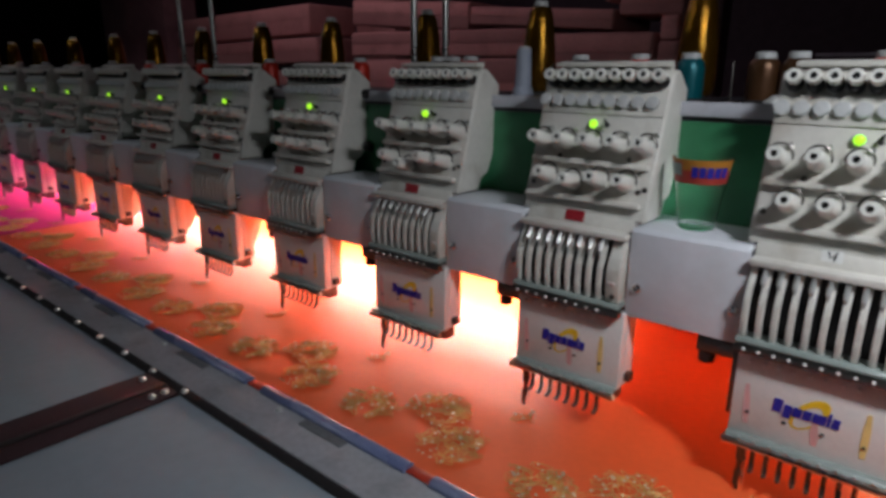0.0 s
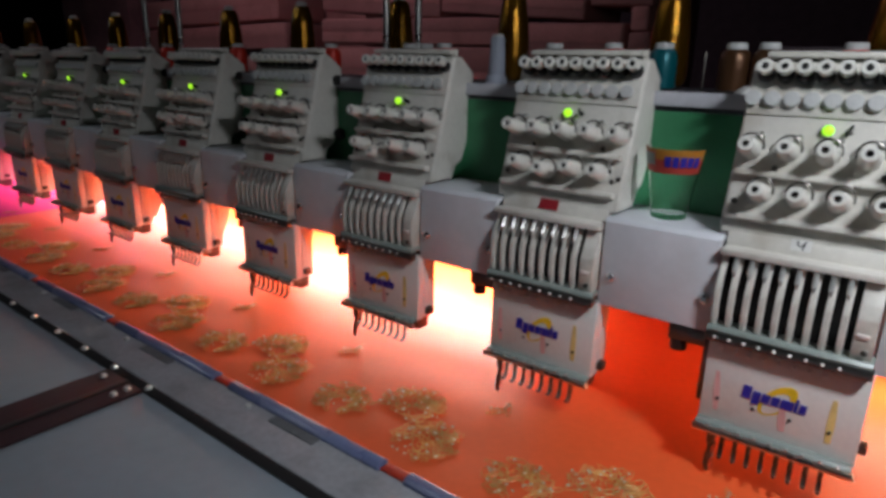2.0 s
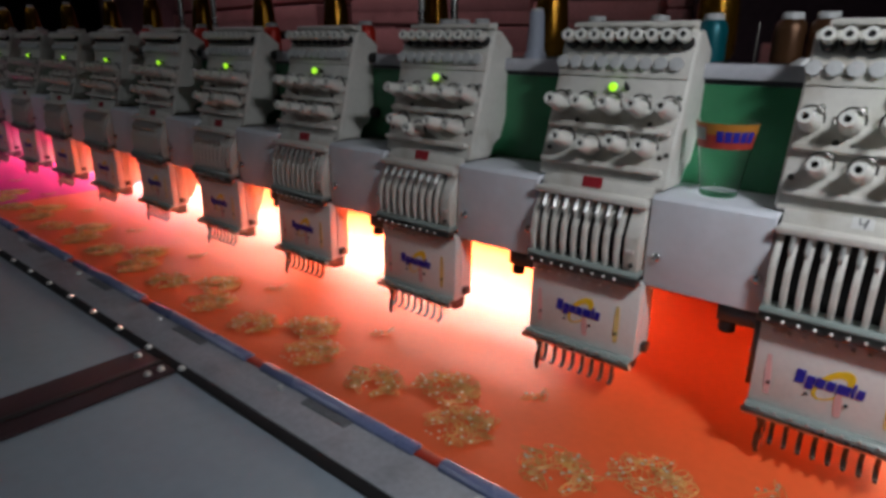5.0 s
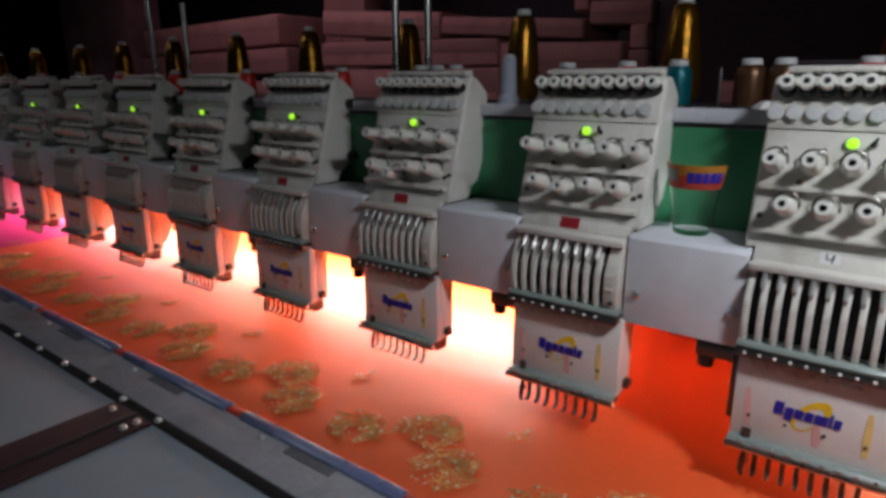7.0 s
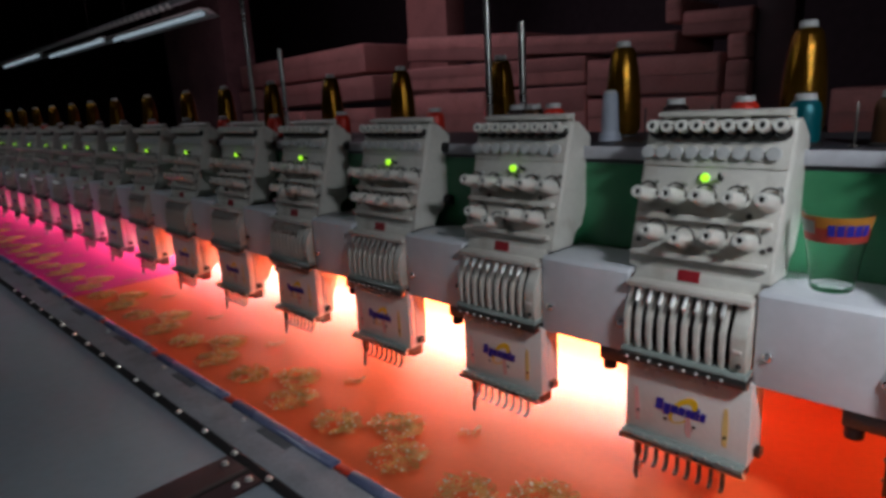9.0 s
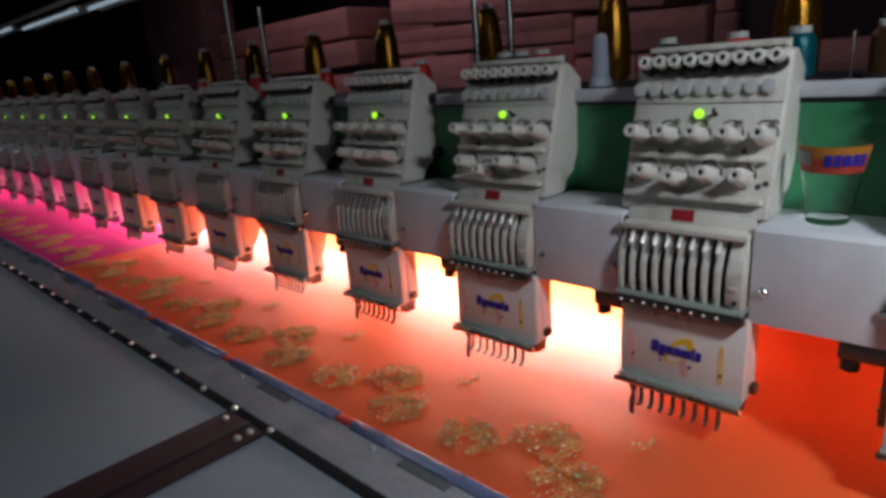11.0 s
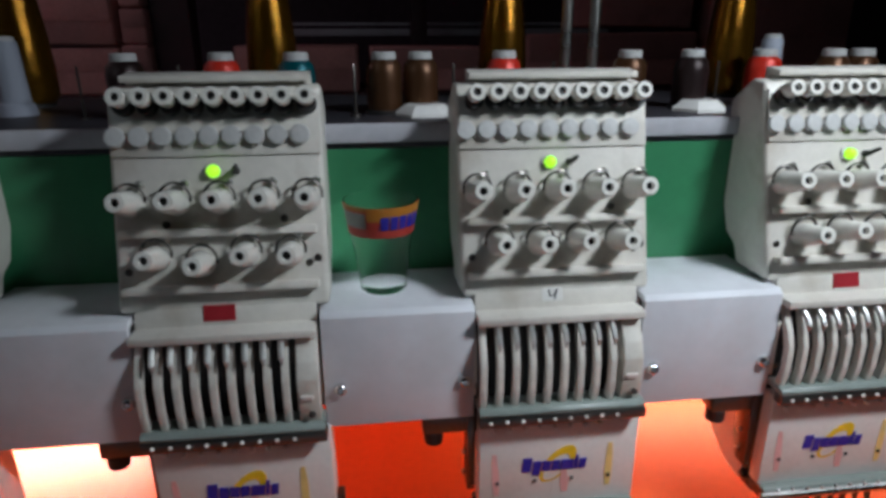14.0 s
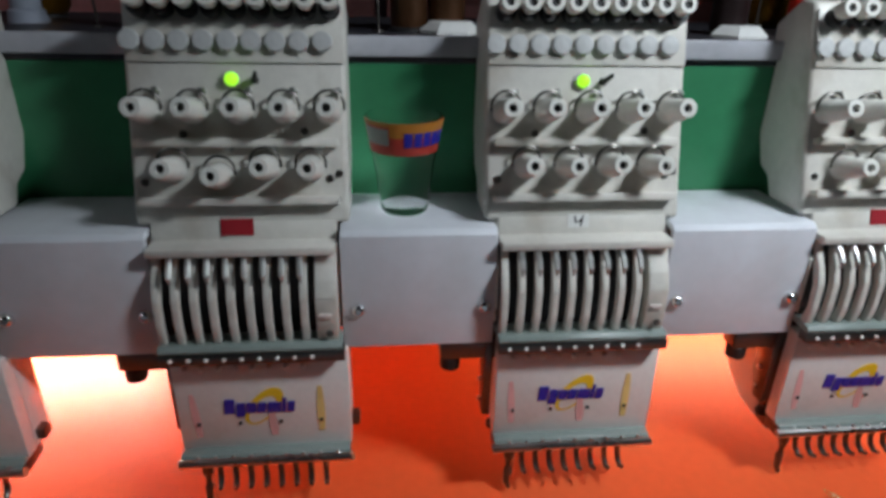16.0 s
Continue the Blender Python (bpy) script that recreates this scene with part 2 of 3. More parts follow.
# ---------------------------------------------------------------- room
def room():
    tagged(part("floor", box(B(), -12, 4, -4, 4, -0.2, 0), CONCRETE), "dark concrete workshop floor", "floor", kind="structure")
    tagged(part("ceiling", box(B(), -12, 4, -4, 4, 3.2, 3.4), ROOM_DARK), "dark workshop ceiling", "ceiling", kind="structure")
    tagged(part("wall_north", box(B(), -12, 4, 4, 4.2, 0, 3.2), ROOM_DARK), "dark unlit workshop wall", "wall", kind="structure")
    tagged(part("wall_south", box(B(), -12, 4, -4.2, -4, 0, 3.2), ROOM_DARK), "dark unlit workshop wall", "wall", kind="structure")
    tagged(part("wall_west", box(B(), -12.2, -12, -4, 4, 0, 3.2), ROOM_DARK), "dark unlit workshop wall", "wall", kind="structure")
    tagged(part("wall_east", box(B(), 4, 4.2, -4, 4, 0, 3.2), ROOM_DARK), "dark unlit workshop wall", "wall", kind="structure")


room()

P = 0.27            # pitch of the heads
FAR, NEAR = -19, 1  # first and last head
X0, X1 = FAR * P - 0.3, 1.0
CLOTH = 0.828       # height of the cloth


# ---------------------------------------------------------------- machine body
def machine():
    body = tagged(new("embroidery_machine"), "long white and green multi-head embroidery machine", "machine")
    part("beam_core", box(B(), X0, X1, -0.012, 0.05, 0.99, 1.085), BEAM, body)
    panel = mesh_of("beam_panel", prism(B(), [(-0.043, 0.988), (-0.043, 1.088), (-0.038, 1.092), (0.05, 1.092), (0.05, 1.086), (-0.037, 1.086), (-0.037, 0.988)], 0.0765, P - 0.0685, 0.0008), BEAM)
    for i in range(FAR - 1, NEAR + 2):
        piece("beam_panel", panel, body, (i * P, 0, 0), "greyish white painted steel beam cover")
    part("green_panel", box(B(), X0, X1, 0.052, 0.09, 1.0, 1.206), GREEN, body, "green painted steel panel")
    part("arm_rail", box(B(), X0, X1, 0.06, 0.36, 0.985, 1.08), BEAM, body)
    part("thread_shelf", box(B(), X0, X1, 0.0515, 0.38, 1.2065, 1.224, 0.001), SHELF_DARK, body, "dark thread shelf")
    part("shelf_edge", box(B(), X0, X1, 0.046, 0.0513, 1.212, 1.2285, 0.0015), SHELF, body)
    # unseen board, added to keep the work lights' glow off the cartons
    part("rear_cover", box(B(), X0, X1, 0.39, 0.41, 0.84, 1.206), BEAM, body)
    bolt = mesh_of("bolt", lathe(B(), [(0.0058, 0), (0.0058, 0.002), (0.0045, 0.0045), (0.0028, 0.0055), (0.0022, 0.004)], axis=(0, -1, 0), seg=12), CHROME)
    for i in range(FAR, NEAR + 1):
        for dx in (-0.077, 0.0895):
            piece("bolt", bolt, body, (i * P + dx, -0.043, 1.024))
    for x0, x1, _ in WORK_LIGHTS:
        part("lamp_housing", box(B(), x0 - 0.02, x1 + 0.02, 0.19, 0.35, 0.932, 0.984, 0.003), BEAM, body)
    return body


machine()

# ---------------------------------------------------------------- sewing head
SLOPE = 0.285
NORMAL = Vector((0, -1, SLOPE)).normalized()


def face_y(z):
    return (z - 1.2) * SLOPE


def on_face(x, z, lift=0.0):
    p = Vector((x, face_y(z), z - 1.0)) + NORMAL * lift
    return p


def down(profile):
    return [(y, z - 1.0) for y, z in profile]


TILT_X = -math.degrees(math.atan(SLOPE))


def face_box(x0, x1, z0, z1, t0, t1, bevel=0.0):
    """A slab that lies on the sloping face, from lift t0 to t1."""
    q = []
    for z, t in ((z0, t0), (z1, t0), (z1, t1), (z0, t1)):
        p = on_face(0, z, t)
        q.append((p.y, p.z))
    return prism(B(), q, x0, x1, bevel)


def sewing_head():
    h = new("sewing_head")
    part("tension_box", prism(B(), down([(face_y(1.0945), 1.0945), (face_y(1.262), 1.262), (0.036, 1.264), (0.065, 1.243), (0.063, 1.165), (0.043, 1.118), (0.028, 1.111), (0.02, 1.0945)]), -0.0775, 0.0845, 0.004, 3), CREAM, h)
    part("lower_lip", prism(B(), down([(face_y(1.082), 1.082), (face_y(1.098), 1.098), (0.03, 1.098), (0.03, 1.082)]), -0.067, 0.074, 0.0015), CREAM, h)
    part("upper_panel", face_box(-0.0755, 0.0835, 1.2115, 1.256, 0.0, 0.0022, 0.001), CREAM, h)
    part("top_lip", prism(B(), down([(0.016, 1.2665), (0.016, 1.2715), (0.036, 1.2735), (0.036, 1.262), (0.03, 1.262), (0.03, 1.267)]), -0.066, 0.077, 0.0008), CREAM, h)
    # row of thread guides and row of grey caps
    peg = mesh_of("thread_guide", lathe(B(), [(0.0055, 0), (0.0058, 0.006), (0.0068, 0.009), (0.0071, 0.019), (0.0064, 0.0205), (0.0034, 0.0205), (0.003, 0.012)], axis=NORMAL, seg=16), WHITE_PLASTIC)
    hole = mesh_of("hole", lathe(B(), [(0.0031, 0), (0.0031, 0.0005)], axis=NORMAL, seg=10), BLACK)
    ring = mesh_of("rubber_ring", lathe(B(), [(0.0078, 0), (0.0078, 0.006), (0.007, 0.008)], axis=NORMAL, seg=14), BLACK)
    cap = mesh_of("guide_cap", lathe(B(), [(0.0072, 0), (0.0078, 0.003), (0.0078, 0.0045), (0.007, 0.0055), (0.002, 0.006)], axis=NORMAL, seg=16), GREY_PLASTIC)
    for k in range(9):
        g = piece("thread_guide", peg, h, on_face(-0.0627 + 0.0171 * k, 1.2525, 0.002))
        piece("hole", hole, g, NORMAL * 0.0175)
        piece("rubber_ring", ring, h, on_face(-0.0627 + 0.0171 * k, 1.2488, 0.002))
        piece("guide_cap", cap, h, on_face(-0.0705 + 0.0173 * k, 1.226, 0.002))
    # lamp and switch
    part("led", lathe(B(), [(0.0052, 0), (0.0052, 0.003), (0.0042, 0.0062), (0.002, 0.0078)], axis=NORMAL, seg=14), LED, h, "lit green indicator lamp", on_face(0, 1.2))
    part("led_socket", lathe(B(), [(0.0068, 0), (0.0068, 0.0018), (0.0055, 0.0022)], axis=NORMAL, seg=14), GREY_PLASTIC, h, "", on_face(-0.001, 1.2))
    part("toggle_switch", tube(B(), [(0, 0, 0), (0.0005, -0.006, 0.002), (0.003, -0.013, 0.007)], [0.0034, 0.0022, 0.0014]), BLACK, h, "", on_face(0.0165, 1.2))
    # ledges
    for z, deep in ((1.1545, 0.0095), (1.1125, 0.011)):
        part("ledge", face_box(-0.0715, 0.0775, z - 0.003, z + 0.003, 0.0, deep, 0.001), CREAM, h)
    # tension knobs
    knob = mesh_of("tension_knob", lathe(B(), [(0.0098, 0), (0.0102, 0.004), (0.0094, 0.0065), (0.0096, 0.0085), (0.0096, 0.0125), (0.0087, 0.014), (0.0086, 0.021), (0.0075, 0.0235), (0.0074, 0.0335), (0.0067, 0.0345), (0.0034, 0.0345), (0.0031, 0.022)], axis=NORMAL, seg=18), WHITE_PLASTIC)
    khole = mesh_of("hole", lathe(B(), [(0.0034, 0), (0.0034, 0.0005)], axis=NORMAL, seg=10), BLACK)
    side = Vector((1, 0, 0))
    upw = NORMAL.cross(side)
    if upw.z < 0:
        upw = -upw
    arc = []
    for a in range(0, 211, 21):
        r = radians(a - 15)
        arc.append((side * math.cos(r) + upw * math.sin(r)) * 0.0115 + upw * 0.0035 + NORMAL * (0.005 + 0.004 * math.sin(r)))
    spring = mesh_of("check_spring", tube(B(), arc, 0.0012, 6), DARK_STEEL)
    clip = mesh_of("spring_post", lathe(B(), [(0.0032, 0), (0.0032, 0.006), (0.002, 0.0075)], axis=NORMAL, seg=10), STEEL)
    rng = random.Random(4)
    for z, xs in ((1.1775, [-0.0625 + 0.0335 * k for k in range(5)]), (1.138, [-0.0455 + 0.034 * k for k in range(4)])):
        for x in xs:
            dz = rng.uniform(-0.0025, 0.001) if z < 1.15 else 0.0
            g = piece("tension_knob", knob, h, on_face(x, z + dz))
            piece("hole", khole, g, NORMAL * 0.029)
            piece("check_spring", spring, g)
            piece("spring_post", clip, h, on_face(x + 0.007, z + 0.0135))
    screw = mesh_of("screw", lathe(B(), [(0.003, 0), (0.003, 0.001), (0.0018, 0.0022)], axis=NORMAL, seg=10), DARK_STEEL)
    for x, z in ((0.0775, 1.132), (0.0705, 1.1285), (-0.068, 1.1265), (0.052, 1.163), (-0.038, 1.161)):
        piece("screw", screw, h, on_face(x, z))
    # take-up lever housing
    # black slab: the shade inside the finger slots is put into its colour
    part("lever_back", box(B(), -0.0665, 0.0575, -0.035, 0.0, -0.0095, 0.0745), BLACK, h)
    part("lever_top", box(B(), -0.067, 0.074, -0.052, 0.0, 0.0765, 0.0835, 0.0015), CREAM, h)
    curve = [(-0.043, 1.0755), (-0.0465, 1.066), (-0.053, 1.056), (-0.058, 1.043), (-0.0585, 1.02), (-0.056, 1.0035)]
    finger = mesh_of("finger", prism(B(), down(curve + [(-0.047, 1.0035), (-0.0515, 1.02), (-0.0505, 1.04), (-0.045, 1.056), (-0.037, 1.0755)]), -0.0029, 0.0029, 0.001), CREAM)
    lever = mesh_of("take_up_lever", tube(B(), [(0, -0.04, 0.079), (0, -0.0475, 0.0745), (0.0006, -0.0535, 0.069), (0.0008, -0.0575, 0.063), (0.0008, -0.0575, 0.0575)], [0.0018, 0.0024, 0.0026, 0.0024, 0.001], 7), SATIN)
    for k in range(9):
        piece("finger", finger, h, (-0.0628 + 0.0138 * k, 0, 0))
        if k:
            piece("take_up_lever", lever, h, (-0.0628 + 0.0138 * k - 0.0018, 0, 0))
    part("side_block", prism(B(), down(curve + [(0.0, 1.0035), (0.0, 1.0755)]), 0.0565, 0.0735, 0.0012), CREAM, h)
    part("side_cheek", prism(B(), down([(-0.03, 1.0755), (-0.045, 1.06), (-0.045, 1.01), (-0.03, 1.0035), (0, 1.0035), (0, 1.0755)]), -0.0685, -0.0668, 0.0005), CREAM, h)
    part("block_strip", box(B(), 0.059, 0.069, -0.0602, -0.055, 0.0255, 0.0295, 0.0005), ARM, h)
    flat = mesh_of("screw", lathe(B(), [(0.003, 0), (0.003, 0.0015), (0.0018, 0.0025)], axis=(0, -1, 0), seg=10), DARK_STEEL)
    piece("screw", flat, h, (0.067, -0.059, 0.0125))
    piece("screw", flat, h, (-0.0655, -0.046, 0.02))
    # guide bar
    part("guide_ledge", prism(B(), down([(-0.04, 0.999), (-0.04, 1.0045), (-0.0605, 1.004), (-0.063, 1.001), (-0.0625, 0.9985)]), -0.067, 0.0765, 0.0006), GUIDE_GREEN, h, "pale green strip")
    part("guide_bar", box(B(), -0.067, 0.078, -0.064, -0.052, -0.0115, -0.0015, 0.0015), DARK_STEEL, h)
    dot = mesh_of("guide_dot", lathe(B(), [(0.0018, 0), (0.0018, 0.0012), (0.001, 0.002)], axis=(0, -1, 0), seg=8), PEARL)
    # small white pins for the second row of dots, on the cover
    dot2 = mesh_of("rivet", lathe(B(), [(0.002, 0), (0.002, 0.004), (0.0012, 0.005)], axis=(0, -1, 0), seg=8), PEARL)
    for k in range(9):
        piece("guide_dot", dot, h, (-0.0575 + 0.0137 * k, -0.064, -0.006))
        if k < 8:
            piece("rivet", dot2, h, (-0.052 + 0.0135 * k, -0.0505, -0.022))
    # white cover with its emblem
    part("cover", prism(B(), down([(-0.0505, 0.8935), (-0.0505, 0.9905), (-0.036, 0.9905), (-0.036, 0.8935)]), -0.0645, 0.0795, 0.0015), COVER, h)
    part("cover_side", box(B(), 0.0745, 0.0795, -0.0358, -0.012, -0.1055, -0.012, 0.001), COVER, h)
    # yellow orbit behind the lettering: a leaning ring, thick at one end
    ring_mesh = B()
    k = 28
    outer, inner = [], []
    for i in range(k):
        a = 2 * math.pi * i / k
        for rx, rz, dx, dz, row in ((0.0112, 0.0225, 0.0, 0.0, outer), (0.0074, 0.0165, 0.0012, -0.0034, inner)):
            u, v = rx * math.cos(a) + dx, rz * math.sin(a) + dz
            row.append((0.007 + u * 0.77 + v * 0.64, -0.0625 + v * 0.77 - u * 0.64))
    fo = [ring_mesh.verts.new((x, -0.0509, z)) for x, z in outer]
    fi = [ring_mesh.verts.new((x, -0.0509, z)) for x, z in inner]
    bo = [ring_mesh.verts.new((x, -0.0505, z)) for x, z in outer]
    for i in range(k):
        j = (i + 1) % k
        ring_mesh.faces.new((fo[i], fo[j], fi[j], fi[i]))
        ring_mesh.faces.new((fo[i], bo[i], bo[j], fo[j]))
    part("emblem_ring", ring_mesh, YELLOW_INK, h)

    def stroke(x, z0, z1, w, lean, mat, lift):
        bm = B()
        k = 7
        row = []
        for i in range(k):
            f = i / (k - 1)
            ww = w * (0.45 + 0.55 * math.sin(math.pi * (0.15 + 0.8 * f)))
            row.append((x + lean * f - ww, x + lean * f + ww, z0 + (z1 - z0) * f - 1.0))
        y = -0.0505 - lift
        lo = [bm.verts.new((a, y, z)) for a, b, z in row]
        hi = [bm.verts.new((b, y, z)) for a, b, z in row]
        for i in range(k - 1):
            bm.faces.new((lo[i], hi[i], hi[i + 1], lo[i + 1]))
        solid = bmesh.ops.extrude_face_region(bm, geom=bm.faces[:])["geom"]
        for v in solid:
            if isinstance(v, bmesh.types.BMVert):
                v.co.y += 0.0003
        part("emblem_stroke", bm, mat, h)

    stroke(0.0145, 0.907, 0.9335, 0.0036, -0.002, PINK_INK, 0.0006)
    stroke(0.0545, 0.91, 0.956, 0.0034, 0.0, PALE_INK, 0.0005)
    stroke(-0.0485, 0.908, 0.952, 0.0032, -0.0025, PINK_INK, 0.0005)
    # the lettering, as plain blue bars
    widths = [0.0095, 0.0085, 0.009, 0.0085, 0.0125, 0.004, 0.0075]
    x = -0.026
    for i, w in enumerate(widths):
        lo, hi = 0.9315, 0.9415
        if i == 0 or i == 5:
            hi = 0.9455
        if i == 1:
            lo = 0.9275
        s = 0.0012
        box_pts = [(x, lo), (x + w - 0.0012, lo), (x + w - 0.0012 + s, hi), (x + s, hi)]
        bars = B()
        a = [bars.verts.new((px, -0.0515, pz - 1.0)) for px, pz in box_pts]
        b = [bars.verts.new((px, -0.0505, pz - 1.0)) for px, pz in box_pts]
        bars.faces.new(a)
        for j in range(4):
            bars.faces.new((a[j], b[j], b[(j + 1) % 4], a[(j + 1) % 4]))
        part("emblem_bar", bars, BLUE_INK, h)
        x += w
    for xx in (-0.048, -0.0137, 0.0204, 0.0545):
        piece("screw", dot2, h, (xx, -0.0511, -0.0785)).data = SCREW_SMALL
    # lower bar and presser feet
    part("foot_ledge", prism(B(), down([(-0.047, 0.8925), (-0.047, 0.896), (-0.0585, 0.8955), (-0.061, 0.8925)]), -0.0645, 0.0785, 0.0005), GUIDE_GREEN, h)
    part("foot_bar", tube(B(), [(-0.0655, -0.061, -0.1125), (-0.063, -0.061, -0.1115), (0.078, -0.061, -0.1115), (0.0805, -0.061, -0.1105)], 0.004, 8), STEEL, h)
    part("foot_rail", box(B(), -0.064, 0.078, -0.057, -0.038, -0.118, -0.1065, 0.001), DARK_STEEL, h)
    foot_dot = mesh_of("foot_screw", lathe(B(), [(0.0016, 0), (0.0016, 0.0012), (0.001, 0.002)], axis=(0, -1, 0), seg=8), STEEL)
    for k in range(9):
        piece("foot_screw", foot_dot, h, (-0.05 + 0.0147 * k, -0.0605, -0.106))
    foot = mesh_of("presser_foot", tube(B(), [(0, -0.051, -0.114), (0, -0.051, -0.135), (0.0004, -0.053, -0.1415), (0.001, -0.0585, -0.1455), (0.0014, -0.0635, -0.1435)], [0.0024, 0.0024, 0.0026, 0.0025, 0.0016], 7), DARK_STEEL)
    for k in range(8):
        piece("presser_foot", foot, h, (-0.0365 + 0.0131 * k, 0, 0.0045))
    # arm behind the cover
    part("needle_case", box(B(), -0.058, 0.07, -0.0355, -0.014, -0.128, -0.0125, 0.002), DARK_STEEL, h)
    part("arm", prism(B(), down([(-0.0135, 0.987), (0.075, 0.987), (0.06, 0.92), (0.045, 0.89), (0.015, 0.873), (-0.0135, 0.87)]), -0.058, -0.005, 0.004, 3), ARM, h)
    part("case_flank", prism(B(), down([(-0.036, 0.985), (-0.012, 0.985), (-0.012, 0.93), (-0.022, 0.905), (-0.036, 0.905)]), -0.0725, -0.0655, 0.0012), DARK_STEEL, h, "dark steel side plate")
    for fz in (-0.03, -0.062, -0.084):
        part("flank_bolt", lathe(B(), [(0.0028, 0), (0.0028, 0.002), (0.0016, 0.0032)], (-0.0725, -0.024, fz), (-1, 0, 0), 8), STEEL, h)
    part("side_bracket", box(B(), -0.112, -0.0585, -0.034, -0.014, -0.034, -0.0125, 0.002), DARK_STEEL, h)
    part("bracket_knob", lathe(B(), [(0.0085, 0), (0.009, 0.003), (0.009, 0.011), (0.007, 0.013)], (-0.102, -0.024, -0.047)), BLACK, h)
    part("side_bolt", lathe(B(), [(0.005, 0), (0.005, 0.006), (0.003, 0.008)], (-0.058, -0.026, -0.112), (-1, 0, 0.0), 10), BLACK, h)
    part("catch", box(B(), 0.07, 0.0865, -0.034, -0.022, -0.1, -0.09, 0.001), DARK_STEEL, h)
    return h


SCREW_SMALL = mesh_of("screw", lathe(bmesh.new(), [(0.0018, 0), (0.0018, 0.0008), (0.001, 0.0014)], axis=(0, -1, 0), seg=8), BLACK)

# the working needle bar with its presser foot, which moves up and down
FOOT_BAR = mesh_of("working_foot", tube(B(), [(0, -0.05, -0.115), (0, -0.05, -0.135), (0, -0.0505, -0.152), (-0.001, -0.052, -0.163), (0.001, -0.0535, -0.17)], [0.0044, 0.0044, 0.0038, 0.003, 0.0022], 8), DARK_STEEL)
NEEDLE = mesh_of("needle", tube(B(), [(0.0045, -0.049, -0.12), (0.0045, -0.049, -0.15), (0.0045, -0.049, -0.171)], [0.0013, 0.0011, 0.0004], 6), CHROME)

heads = {}
WORKING = []
first = sewing_head()
first.location = (0, 0, 1.0)
heads[0] = first
for i in range(FAR, NEAR + 1):
    if i:
        heads[i] = copy_thing(first, pose(i * P, 0, 1.0))
for i, h in heads.items():
    wf = piece("working_foot", FOOT_BAR, h, (-0.048, 0, 0))
    piece("needle", NEEDLE, wf)
    WORKING.append(wf)
    if i == 0:
        tag = part("paper_tag", face_box(-0.0095, 0.008, 1.0885, 1.099, 0.0, 0.0008), PAPER, h, "white paper tag with a dark scrawl")
        part("scrawl", tube(B(), [on_face(-0.004, 1.098, 0.001), on_face(-0.003, 1.0925, 0.001), on_face(0.001, 1.0935, 0.001), on_face(0.003, 1.098, 0.001), on_face(0.001, 1.0895, 0.001)], 0.0007, 5), BLACK, tag)
        text = "cream nine-needle sewing head with a paper tag"
    else:
        part("red_tag", face_box(-0.014, 0.0105, 1.0868, 1.0992, 0.0, 0.0012), RED_TAG, h, "dark red tag")
        text = "cream nine-needle sewing head with a red tag"
    if -7 < i < -2:
        for z in (0.222, 0.135):
            part("side_knob", lathe(B(), [(0.009, 0), (0.009, 0.012), (0.006, 0.016)], (0.083, 0.05, z), (1, 0, 0), 12), BLACK, h)
    tagged(h, text + " on the machine's beam", "sewing head", "heads of the embroidery machine")

# single tension knobs that hang lower than their row
DOWN_FACE = Vector((0, -SLOPE, -1)).normalized()
for i, row in ((-1, {6: 0.005}), (-2, {6: 0.012, 5: 0.002}), (-3, {7: 0.003}), (-4, {6: 0.006}), (1, {5: 0.003, 7: 0.002})):
    knobs = sorted((c for c in heads[i].children if c.name.startswith("tension_knob")), key=lambda c: (-round(c.location.z, 2), c.location.x))
    for k, drop in row.items():
        knobs[k].location += DOWN_FACE * drop

# ---------------------------------------------------------------- cloth, clips and frame (they move together)
EDGE = -0.2545       # front edge of the cloth
SPLIT = -1.88


def cloth(name, x0, x1, mat, label):
    bm = B()
    nx, ny = int((x1 - x0) / 0.03), 30
    y0, y1 = EDGE - 0.004, 0.45
    grid = [[bm.verts.new((x0 + (x1 - x0) * i / nx, y0 + (y1 - y0) * j / ny,
             0.0014 * noise.noise(Vector((i * 0.22, j * 0.35, x0))) + 0.0006 * noise.noise(Vector((i * 0.9, j * 0.9, 3.0))))) for i in range(nx + 1)] for j in range(ny + 1)]
    for j in range(ny):
        for i in range(nx):
            bm.faces.new((grid[j][i], grid[j][i + 1], grid[j + 1][i + 1], grid[j + 1][i]))
    ob = part(name, bm, mat)
    ob.location = (0, 0, CLOTH)
    return tagged(ob, label, "cloth")


orange = cloth("orange_cloth", SPLIT, X1, ORANGE, "taut orange satin cloth with gold embroidery in the frame")
pink = cloth("magenta_cloth", X0, SPLIT - 0.002, MAGENTA, "taut magenta satin cloth with gold embroidery in the frame")


